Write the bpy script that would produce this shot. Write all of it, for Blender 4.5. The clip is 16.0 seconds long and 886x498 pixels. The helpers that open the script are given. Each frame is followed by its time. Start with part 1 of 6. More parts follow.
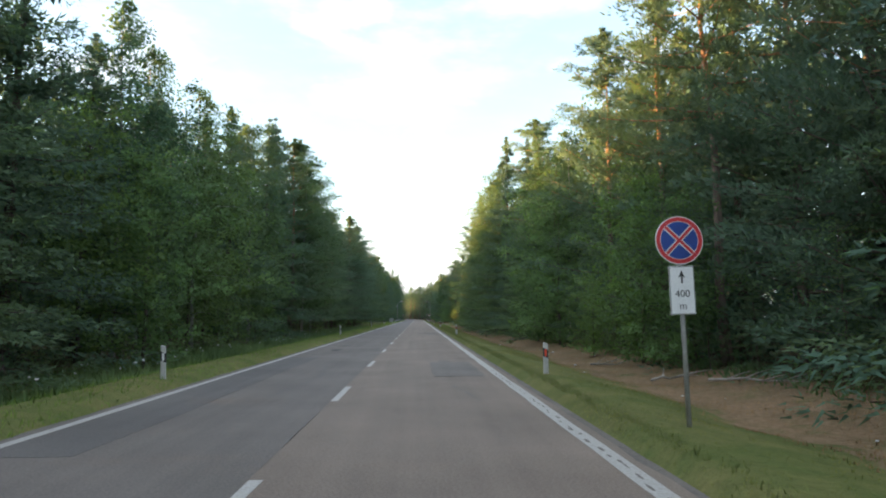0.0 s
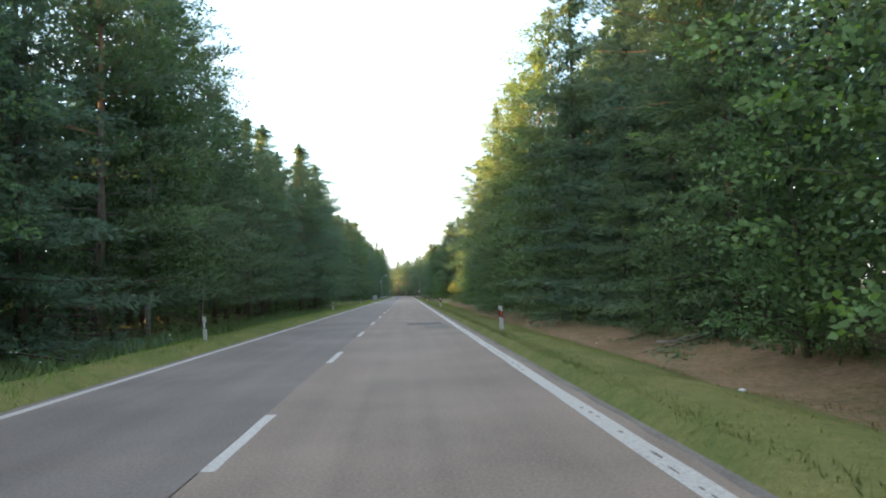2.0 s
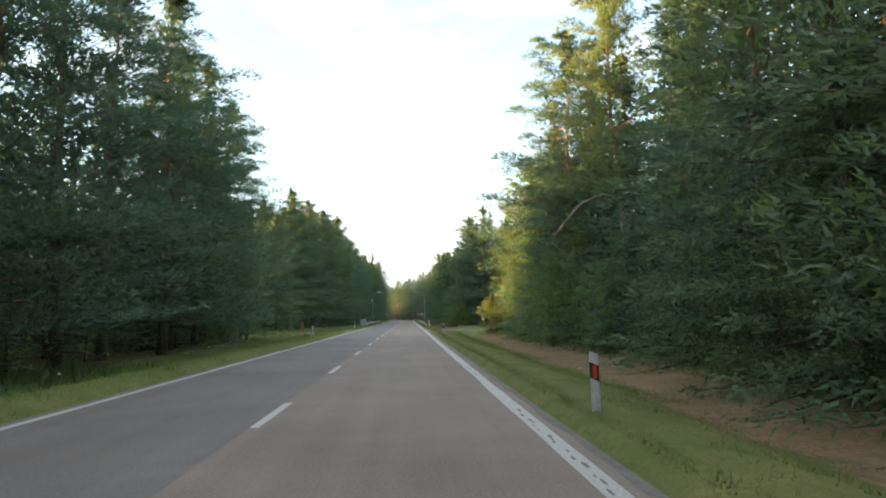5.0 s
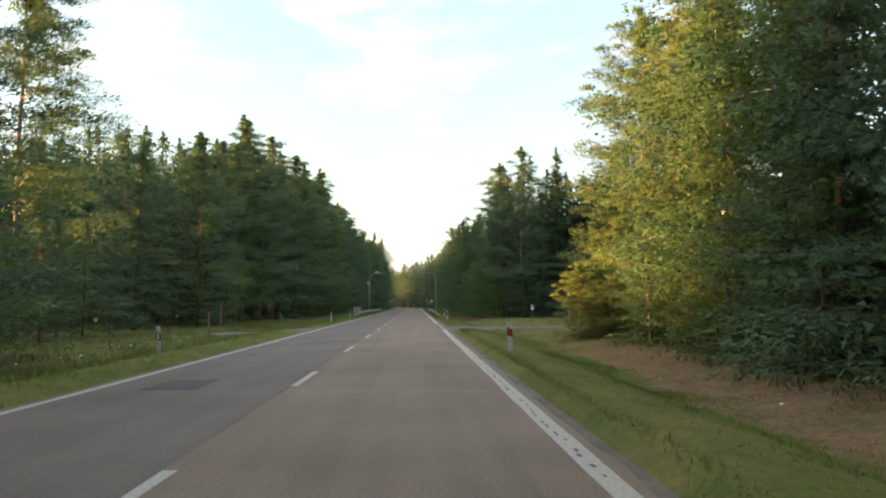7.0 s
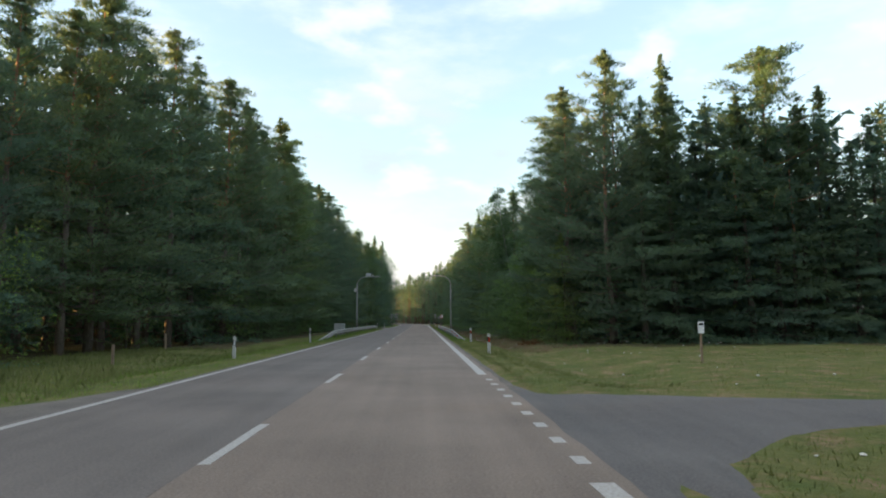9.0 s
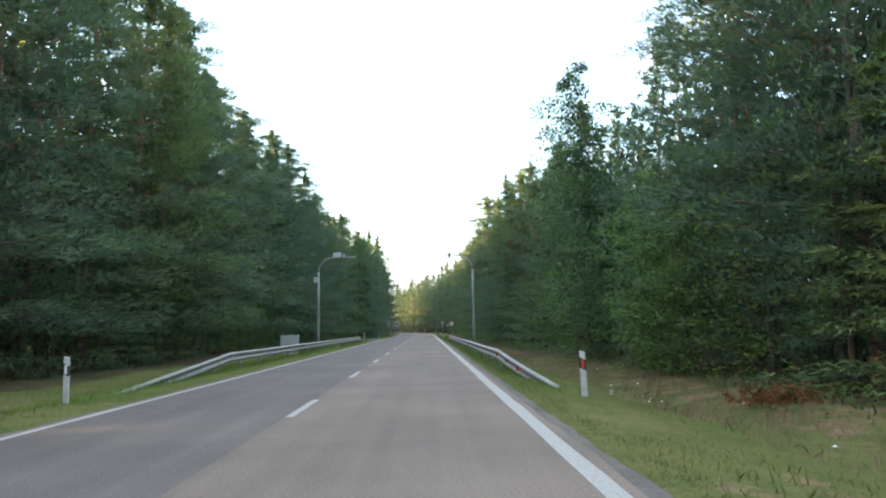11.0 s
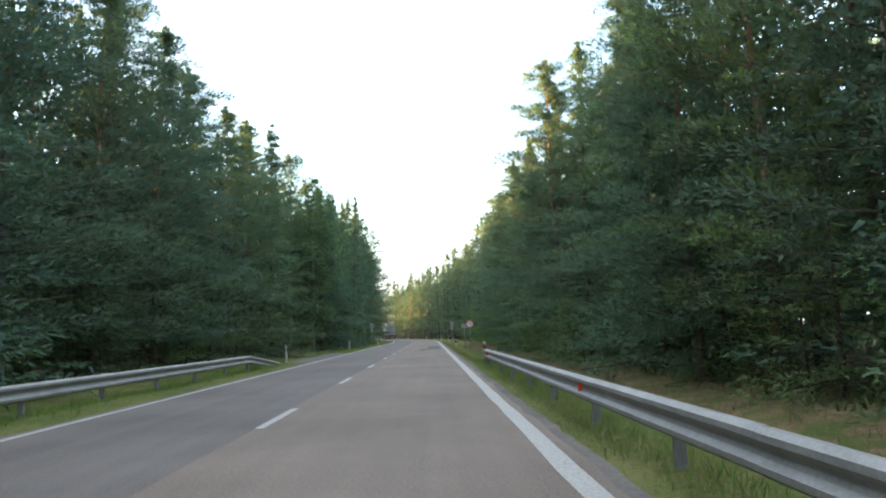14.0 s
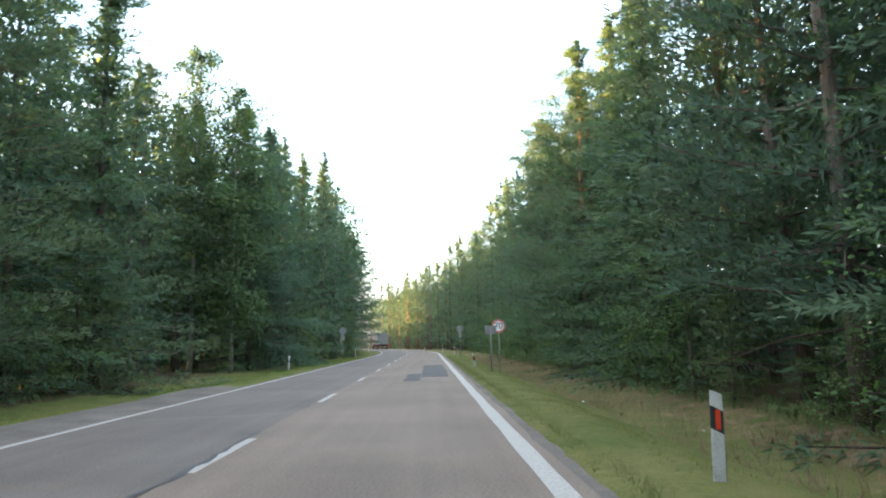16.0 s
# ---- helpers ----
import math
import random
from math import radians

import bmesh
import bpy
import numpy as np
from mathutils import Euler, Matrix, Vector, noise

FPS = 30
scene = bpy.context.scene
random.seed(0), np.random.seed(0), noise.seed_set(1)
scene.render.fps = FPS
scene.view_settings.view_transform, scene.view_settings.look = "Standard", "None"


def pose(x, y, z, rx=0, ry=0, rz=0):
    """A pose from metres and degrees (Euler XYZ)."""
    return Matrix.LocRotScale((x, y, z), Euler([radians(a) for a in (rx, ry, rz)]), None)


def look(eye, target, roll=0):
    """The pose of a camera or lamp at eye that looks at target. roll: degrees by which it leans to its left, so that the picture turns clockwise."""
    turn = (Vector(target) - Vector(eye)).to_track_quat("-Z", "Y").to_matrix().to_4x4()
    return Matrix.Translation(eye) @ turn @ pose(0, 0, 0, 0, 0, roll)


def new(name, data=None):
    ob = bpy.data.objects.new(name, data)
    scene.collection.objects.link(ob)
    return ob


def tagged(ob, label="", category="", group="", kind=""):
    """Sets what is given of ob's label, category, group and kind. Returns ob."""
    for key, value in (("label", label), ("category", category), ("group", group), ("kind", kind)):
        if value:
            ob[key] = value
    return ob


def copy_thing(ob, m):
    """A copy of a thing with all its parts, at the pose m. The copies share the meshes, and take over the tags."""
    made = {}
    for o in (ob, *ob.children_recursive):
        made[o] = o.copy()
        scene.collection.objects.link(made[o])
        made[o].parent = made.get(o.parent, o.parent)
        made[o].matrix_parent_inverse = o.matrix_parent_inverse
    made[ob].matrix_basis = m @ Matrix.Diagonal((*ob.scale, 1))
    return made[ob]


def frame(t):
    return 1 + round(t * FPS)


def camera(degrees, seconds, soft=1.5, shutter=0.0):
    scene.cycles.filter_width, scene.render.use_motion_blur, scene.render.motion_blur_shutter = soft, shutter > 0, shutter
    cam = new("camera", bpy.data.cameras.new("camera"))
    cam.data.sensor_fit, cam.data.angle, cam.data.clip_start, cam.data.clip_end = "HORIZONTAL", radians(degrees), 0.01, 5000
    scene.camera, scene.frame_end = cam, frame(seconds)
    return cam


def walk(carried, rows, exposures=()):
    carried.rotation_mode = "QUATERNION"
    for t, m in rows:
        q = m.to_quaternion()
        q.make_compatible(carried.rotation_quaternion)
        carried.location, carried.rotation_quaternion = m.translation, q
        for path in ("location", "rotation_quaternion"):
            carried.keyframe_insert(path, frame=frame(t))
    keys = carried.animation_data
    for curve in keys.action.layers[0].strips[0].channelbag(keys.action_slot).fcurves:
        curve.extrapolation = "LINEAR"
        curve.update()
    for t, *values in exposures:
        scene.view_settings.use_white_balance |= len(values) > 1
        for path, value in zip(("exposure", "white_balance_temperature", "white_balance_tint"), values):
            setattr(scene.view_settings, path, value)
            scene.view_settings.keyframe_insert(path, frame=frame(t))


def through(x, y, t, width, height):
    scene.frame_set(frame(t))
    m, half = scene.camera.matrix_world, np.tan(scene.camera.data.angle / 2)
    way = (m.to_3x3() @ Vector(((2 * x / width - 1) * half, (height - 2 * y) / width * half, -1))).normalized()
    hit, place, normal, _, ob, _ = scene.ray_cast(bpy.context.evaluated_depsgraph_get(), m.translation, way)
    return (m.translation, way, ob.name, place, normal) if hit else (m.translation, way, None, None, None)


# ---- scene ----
cam = camera(68.0, 16.0, soft=2.0)
PATH = [
    (0, (1.460, -5.278, 1.474), (1.535, -3.290, 1.679), 0.03),
    (0.5, (1.480, 2.385, 1.472), (1.579, 4.370, 1.693), -0.68),
    (1, (1.549, 9.820, 1.424), (1.652, 11.804, 1.650), -1.00),
    (1.5, (1.538, 17.537, 1.374), (1.649, 19.525, 1.569), -1.47),
    (2, (1.578, 25.216, 1.338), (1.692, 27.208, 1.469), -1.73),
    (2.5, (1.649, 32.693, 1.339), (1.767, 34.685, 1.482), -1.91),
    (3, (1.736, 40.219, 1.357), (1.849, 42.209, 1.518), -1.79),
    (3.5, (1.821, 47.811, 1.365), (1.932, 49.799, 1.548), -1.14),
    (6, (1.973, 84.558, 1.349), (2.078, 86.545, 1.554), -0.74),
    (6.5, (1.999, 91.903, 1.339), (2.093, 93.891, 1.536), -0.74),
    (7, (2.038, 99.240, 1.356), (2.123, 101.231, 1.522), -0.55),
    (7.5, (2.074, 106.591, 1.331), (2.160, 108.582, 1.499), -0.73),
    (8, (2.093, 114.043, 1.355), (2.164, 116.034, 1.533), -0.20),
    (8.5, (2.039, 121.123, 1.342), (2.108, 123.112, 1.539), -0.26),
    (11, (2.075, 156.344, 1.288), (2.130, 158.329, 1.527), -1.06),
    (11.5, (2.114, 163.387, 1.253), (2.167, 165.374, 1.472), -0.77),
    (12, (2.198, 170.388, 1.258), (2.246, 172.376, 1.469), -1.28),
    (12.5, (2.221, 177.097, 1.244), (2.274, 179.084, 1.467), -1.33),
    (13, (2.263, 183.874, 1.237), (2.308, 185.859, 1.474), -1.49),
    (13.5, (2.296, 190.640, 1.205), (2.345, 192.624, 1.452), -1.79),
    (14, (2.349, 197.335, 1.198), (2.397, 199.319, 1.452), -1.98),
    (14.5, (2.364, 204.038, 1.205), (2.416, 206.022, 1.452), -2.13),
    (15, (2.363, 210.734, 1.240), (2.409, 212.716, 1.506), -2.00),
    (15.5, (2.415, 217.278, 1.244), (2.464, 219.258, 1.522), -1.70),
    (16, (2.448, 223.591, 1.233), (2.498, 225.570, 1.514), -1.62),
]
walk(cam, [(t, look(eye, target, roll)) for t, eye, target, roll in PATH], exposures=[(0, 2.62, 6300, 10), (1, 3.05, 6250, 10), (1.5, 3.33, 6200, 10), (2.5, 2.76, 6250, 10), (3.5, 2.76, 6350, 10), (6, 2.64, 6800, 10), (7.5, 2.28, 7350, 10), (8.5, 2.13, 6800, 10), (11, 3.16, 6250, 10), (12, 3.05, 6250, 10), (14, 3.12, 6300, 10), (16, 3.49, 6350, 10)])

# ---- world, sun ----
SUN_EL, SUN_AZ = 7.5, 265.0          # degrees; azimuth clockwise from +y (the way the road runs)
world = bpy.data.worlds.new("evening_sky")
scene.world = world
world.use_nodes = True
wn, wl = world.node_tree.nodes, world.node_tree.links
wn.clear()
sky = wn.new("ShaderNodeTexSky")
sky.sky_type, sky.sun_disc = "NISHITA", False
sky.sun_elevation, sky.sun_rotation = radians(SUN_EL), radians(SUN_AZ)
sky.air_density, sky.dust_density, sky.ozone_density = 1.0, 1.5, 1.0
coord = wn.new("ShaderNodeTexCoord")
stretch = wn.new("ShaderNodeMapping")
stretch.inputs["Scale"].default_value = (1.6, 1.6, 4.5)
wl.new(coord.outputs["Generated"], stretch.inputs["Vector"])
puffs = wn.new("ShaderNodeTexNoise")
puffs.inputs["Scale"].default_value, puffs.inputs["Detail"].default_value, puffs.inputs["Roughness"].default_value = 3.0, 7.0, 0.55
wl.new(stretch.outputs["Vector"], puffs.inputs["Vector"])
cover = wn.new("ShaderNodeMapRange")
cover.interpolation_type = "SMOOTHSTEP"
cover.inputs["From Min"].default_value, cover.inputs["From Max"].default_value = 0.42, 0.76
cover.inputs["To Min"].default_value, cover.inputs["To Max"].default_value = 0.10, 0.58
wl.new(puffs.outputs["Fac"], cover.inputs["Value"])
height = wn.new("ShaderNodeSeparateXYZ")
wl.new(coord.outputs["Generated"], height.inputs["Vector"])
haze = wn.new("ShaderNodeMapRange")
haze.interpolation_type = "SMOOTHSTEP"
haze.inputs["From Min"].default_value, haze.inputs["From Max"].default_value = 0.02, 0.22
haze.inputs["To Min"].default_value, haze.inputs["To Max"].default_value = 0.92, 0.0
wl.new(height.outputs["Z"], haze.inputs["Value"])
clouded = wn.new("ShaderNodeMixRGB")
squared = wn.new("ShaderNodeMath")          # thin high cloud, made brighter overhead, above the view, to add fill light
squared.operation = "POWER"
squared.inputs[1].default_value = 2.0
wl.new(height.outputs["Z"], squared.inputs[0])
cloud_light = wn.new("ShaderNodeMath")
cloud_light.operation = "MULTIPLY_ADD"
cloud_light.inputs[1].default_value, cloud_light.inputs[2].default_value = 8.6, 0.75
wl.new(squared.outputs["Value"], cloud_light.inputs[0])
wl.new(cloud_light.outputs["Value"], clouded.inputs["Color2"])
wl.new(cover.outputs["Result"], clouded.inputs["Fac"])
wl.new(sky.outputs["Color"], clouded.inputs["Color1"])
mix = wn.new("ShaderNodeMixRGB")
mix.inputs["Color2"].default_value = (1.70, 1.70, 1.71, 1)
wl.new(haze.outputs["Result"], mix.inputs["Fac"])
wl.new(clouded.outputs["Color"], mix.inputs["Color1"])
heaps = wn.new("ShaderNodeTexNoise")          # small heaped clouds low over the woods
heaps.inputs["Scale"].default_value, heaps.inputs["Detail"].default_value, heaps.inputs["Roughness"].default_value = 6.5, 6.0, 0.5
squash = wn.new("ShaderNodeMapping")
squash.inputs["Scale"].default_value = (1.0, 1.0, 2.0)
wl.new(coord.outputs["Generated"], squash.inputs["Vector"])
wl.new(squash.outputs["Vector"], heaps.inputs["Vector"])
heap_edge = wn.new("ShaderNodeMapRange")
heap_edge.interpolation_type = "SMOOTHSTEP"
heap_edge.inputs["From Min"].default_value, heap_edge.inputs["From Max"].default_value = 0.55, 0.69
heap_edge.inputs["To Min"].default_value, heap_edge.inputs["To Max"].default_value = 0.0, 0.5
wl.new(heaps.outputs["Fac"], heap_edge.inputs["Value"])
heaped = wn.new("ShaderNodeMixRGB")
heaped.inputs["Color2"].default_value = (2.05, 2.0, 1.93, 1)
wl.new(heap_edge.outputs["Result"], heaped.inputs["Fac"])
wl.new(mix.outputs["Color"], heaped.inputs["Color1"])
back = wn.new("ShaderNodeBackground")
back.inputs["Strength"].default_value = 0.13
wl.new(heaped.outputs["Color"], back.inputs["Color"])
wl.new(back.outputs["Background"], wn.new("ShaderNodeOutputWorld").inputs["Surface"])

sun = new("sun", bpy.data.lights.new("sun", "SUN"))
sun.data.energy, sun.data.angle, sun.data.color = 5.0, radians(0.6), (1.0, 0.58, 0.20)
SUN_WAY = Vector((math.sin(radians(SUN_AZ)) * math.cos(radians(SUN_EL)), math.cos(radians(SUN_AZ)) * math.cos(radians(SUN_EL)), math.sin(radians(SUN_EL))))
sun.matrix_world = look(SUN_WAY * 400 + Vector((0, 150, 0)), (0, 150, 0))

# ---- materials ----


def nodes_of(name):
    m = bpy.data.materials.new(name)
    m.use_nodes = True
    t = m.node_tree
    return m, t, t.nodes["Principled BSDF"]


def noise_node(t, scale, detail=4.0, rough=0.55, coords="Object", stretch=None):
    c = t.nodes.new("ShaderNodeTexCoord")
    n = t.nodes.new("ShaderNodeTexNoise")
    n.inputs["Scale"].default_value, n.inputs["Detail"].default_value, n.inputs["Roughness"].default_value = scale, detail, rough
    if stretch:
        mp = t.nodes.new("ShaderNodeMapping")
        mp.inputs["Scale"].default_value = stretch
        t.links.new(c.outputs[coords], mp.inputs["Vector"])
        t.links.new(mp.outputs["Vector"], n.inputs["Vector"])
    else:
        t.links.new(c.outputs[coords], n.inputs["Vector"])
    return n.outputs["Fac"]


def ramp(t, fac, stops):
    r = t.nodes.new("ShaderNodeValToRGB")
    while len(r.color_ramp.elements) < len(stops):
        r.color_ramp.elements.new(0.5)
    for e, (p, c) in zip(r.color_ramp.elements, stops):
        e.position, e.color = p, (*c, 1)
    t.links.new(fac, r.inputs["Fac"])
    return r.outputs["Color"]


def blend(t, fac, a, b, mode="MIX"):
    n = t.nodes.new("ShaderNodeMixRGB")
    n.blend_type = mode
    for sock, v in ((n.inputs["Fac"], fac), (n.inputs["Color1"], a), (n.inputs["Color2"], b)):
        if isinstance(v, (int, float)):
            sock.default_value = v
        elif isinstance(v, tuple):
            sock.default_value = (*v, 1)
        else:
            t.links.new(v, sock)
    return n.outputs["Color"]


def relief(t, shader, fac, strength, distance=0.02):
    b = t.nodes.new("ShaderNodeBump")
    b.inputs["Strength"].default_value, b.inputs["Distance"].default_value = strength, distance
    t.links.new(fac, b.inputs["Height"])
    t.links.new(b.outputs["Normal"], shader.inputs["Normal"])


def plain(name, dark, light, scale=3.0, rough=0.6, metal=0.0, grain=40.0, bump=0.15, spec=0.4):
    m, t, p = nodes_of(name)
    big, fine = noise_node(t, scale), noise_node(t, grain, 3.0)
    col = ramp(t, big, [(0.3, dark), (0.7, light)])
    t.links.new(blend(t, 0.35, col, ramp(t, fine, [(0.3, tuple(0.6 * v for v in dark)), (0.7, light)]), "MIX"), p.inputs["Base Color"])
    p.inputs["Roughness"].default_value, p.inputs["Metallic"].default_value, p.inputs["Specular IOR Level"].default_value = rough, metal, spec
    relief(t, p, fine, bump, 0.01)
    return m


def asphalt(name, dark, light, tint):
    m, t, p = nodes_of(name)
    stones, patches, streaks = noise_node(t, 34.0, 4.0, 0.75), noise_node(t, 0.35, 5.0), noise_node(t, 1.0, 4.0, 0.5, "Object", (2.6, 0.05, 1.0))
    col = ramp(t, stones, [(0.36, tuple(0.8 * v for v in dark)), (0.5, tuple((a + b) / 2 for a, b in zip(dark, light))), (0.64, tuple(1.15 * v for v in light))])
    col = blend(t, 0.35, col, ramp(t, streaks, [(0.34, tuple(0.66 * v for v in dark)), (0.66, tint)]))
    col = blend(t, 0.30, col, ramp(t, patches, [(0.35, tuple(0.7 * v for v in dark)), (0.65, light)]))
    t.links.new(col, p.inputs["Base Color"])
    p.inputs["Roughness"].default_value, p.inputs["Specular IOR Level"].default_value = 0.78, 0.35
    relief(t, p, stones, 0.35, 0.008)
    return m


def road_paint():
    m, t, p = nodes_of("worn_road_paint")
    chips, wear, dirt = noise_node(t, 9.0, 5.0, 0.7), noise_node(t, 1.1, 3.0), noise_node(t, 30.0, 3.0)
    col = ramp(t, dirt, [(0.3, (0.248, 0.237, 0.216)), (0.7, (0.392, 0.378, 0.350))])
    lost = ramp(t, blend(t, 0.45, chips, wear), [(0.33, (1, 1, 1)), (0.40, (0, 0, 0))])
    t.links.new(blend(t, lost, col, (0.110, 0.107, 0.102)), p.inputs["Base Color"])
    p.inputs["Roughness"].default_value = 0.65
    relief(t, p, chips, 0.2, 0.004)
    return m


def foliage(name, dark, mid, light, through=0.35, gloss=0.55):
    m, t, p = nodes_of(name)
    geo, obj = t.nodes.new("ShaderNodeNewGeometry"), t.nodes.new("ShaderNodeObjectInfo")
    col = ramp(t, geo.outputs["Random Per Island"], [(0.0, dark), (0.5, mid), (1.0, light)])
    clump = ramp(t, noise_node(t, 0.9, 3.0), [(0.3, tuple(0.62 * v for v in mid)), (0.7, tuple(1.3 * v for v in mid))])
    col = blend(t, 0.68, col, clump)
    col = blend(t, 0.30, col, ramp(t, noise_node(t, 0.22, 2.0), [(0.35, tuple(0.60 * v for v in dark)), (0.65, light)]))
    hue = ramp(t, obj.outputs["Random"], [(0.0, (0.82, 0.90, 0.95)), (0.5, (1.0, 1.0, 1.0)), (1.0, (1.18, 1.08, 0.85))])
    col = blend(t, 1.0, col, hue, "MULTIPLY")
    t.links.new(col, p.inputs["Base Color"])
    p.inputs["Roughness"].default_value, p.inputs["Specular IOR Level"].default_value = gloss + 0.15, 0.16
    tr, mx = t.nodes.new("ShaderNodeBsdfTranslucent"), t.nodes.new("ShaderNodeMixShader")
    t.links.new(blend(t, 1.0, col, (1.25, 1.3, 0.6), "MULTIPLY"), tr.inputs["Color"])
    mx.inputs["Fac"].default_value = through
    t.links.new(p.outputs["BSDF"], mx.inputs[1])
    t.links.new(tr.outputs["BSDF"], mx.inputs[2])
    t.links.new(mx.outputs["Shader"], t.nodes["Material Output"].inputs["Surface"])
    return m


def bark(name, dark, light, stretch, spots=None):
    m, t, p = nodes_of(name)
    ridges, moss = noise_node(t, 5.0, 6.0, 0.65, "Object", stretch), noise_node(t, 0.7, 3.0)
    col = ramp(t, ridges, [(0.32, dark), (0.62, light)])
    col = blend(t, 0.3, col, ramp(t, moss, [(0.35, tuple(0.6 * v for v in dark)), (0.7, light)]))
    if spots:
        col = blend(t, ramp(t, noise_node(t, 3.0, 4.0, 0.6, "Object", (1.0, 1.0, 2.2)), [(0.56, (0, 0, 0)), (0.63, (1, 1, 1))]), col, spots)
    t.links.new(col, p.inputs["Base Color"])
    p.inputs["Roughness"].default_value = 0.9
    relief(t, p, ridges, 0.6, 0.03)
    return m


def turf_ground():
    """Grass, dry heath, forest litter and gravel, mixed by the cover weights of the ground's points."""
    m, t, p = nodes_of("verge_ground")
    w = t.nodes.new("ShaderNodeAttribute")
    w.attribute_name = "cover"
    parts = t.nodes.new("ShaderNodeSeparateColor")
    t.links.new(w.outputs["Color"], parts.inputs["Color"])
    fine, mid, big = noise_node(t, 9.0, 5.0, 0.75), noise_node(t, 1.6, 6.0, 0.68), noise_node(t, 0.45, 5.0, 0.65)
    grass = blend(t, 0.5, ramp(t, fine, [(0.36, (0.040, 0.066, 0.013)), (0.64, (0.138, 0.156, 0.045))]), ramp(t, mid, [(0.36, (0.051, 0.099, 0.019)), (0.64, (0.167, 0.161, 0.055))]))
    heath = blend(t, 0.5, ramp(t, fine, [(0.38, (0.061, 0.040, 0.025)), (0.62, (0.339, 0.217, 0.148))]), ramp(t, mid, [(0.37, (0.079, 0.101, 0.029)), (0.46, (0.196, 0.123, 0.072)), (0.58, (0.252, 0.151, 0.098)), (0.68, (0.326, 0.224, 0.148))]))
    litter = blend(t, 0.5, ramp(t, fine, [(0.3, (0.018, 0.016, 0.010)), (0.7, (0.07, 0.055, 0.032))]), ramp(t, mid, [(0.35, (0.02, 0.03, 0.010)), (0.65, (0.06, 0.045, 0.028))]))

    def edge(sock):
        a = t.nodes.new("ShaderNodeMath")
        a.operation = "ADD"
        t.links.new(sock, a.inputs[0])
        b = t.nodes.new("ShaderNodeMapRange")
        b.inputs["From Min"].default_value, b.inputs["From Max"].default_value = 0.3, 0.7
        b.inputs["To Min"].default_value, b.inputs["To Max"].default_value = -0.32, 0.32
        t.links.new(mid, b.inputs["Value"])
        t.links.new(b.outputs["Result"], a.inputs[1])
        c = t.nodes.new("ShaderNodeMapRange")
        c.inputs["From Min"].default_value, c.inputs["From Max"].default_value = 0.36, 0.64
        t.links.new(a.outputs["Value"], c.inputs["Value"])
        return c.outputs["Result"]

    col = blend(t, edge(parts.outputs["Green"]), grass, heath)
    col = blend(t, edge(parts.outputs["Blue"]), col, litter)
    col = blend(t, 0.32, col, ramp(t, big, [(0.38, (0.075, 0.098, 0.034)), (0.62, (0.225, 0.170, 0.085))]))
    t.links.new(col, p.inputs["Base Color"])
    p.inputs["Roughness"].default_value, p.inputs["Specular IOR Level"].default_value = 0.95, 0.1
    relief(t, p, fine, 0.8, 0.06)
    return m


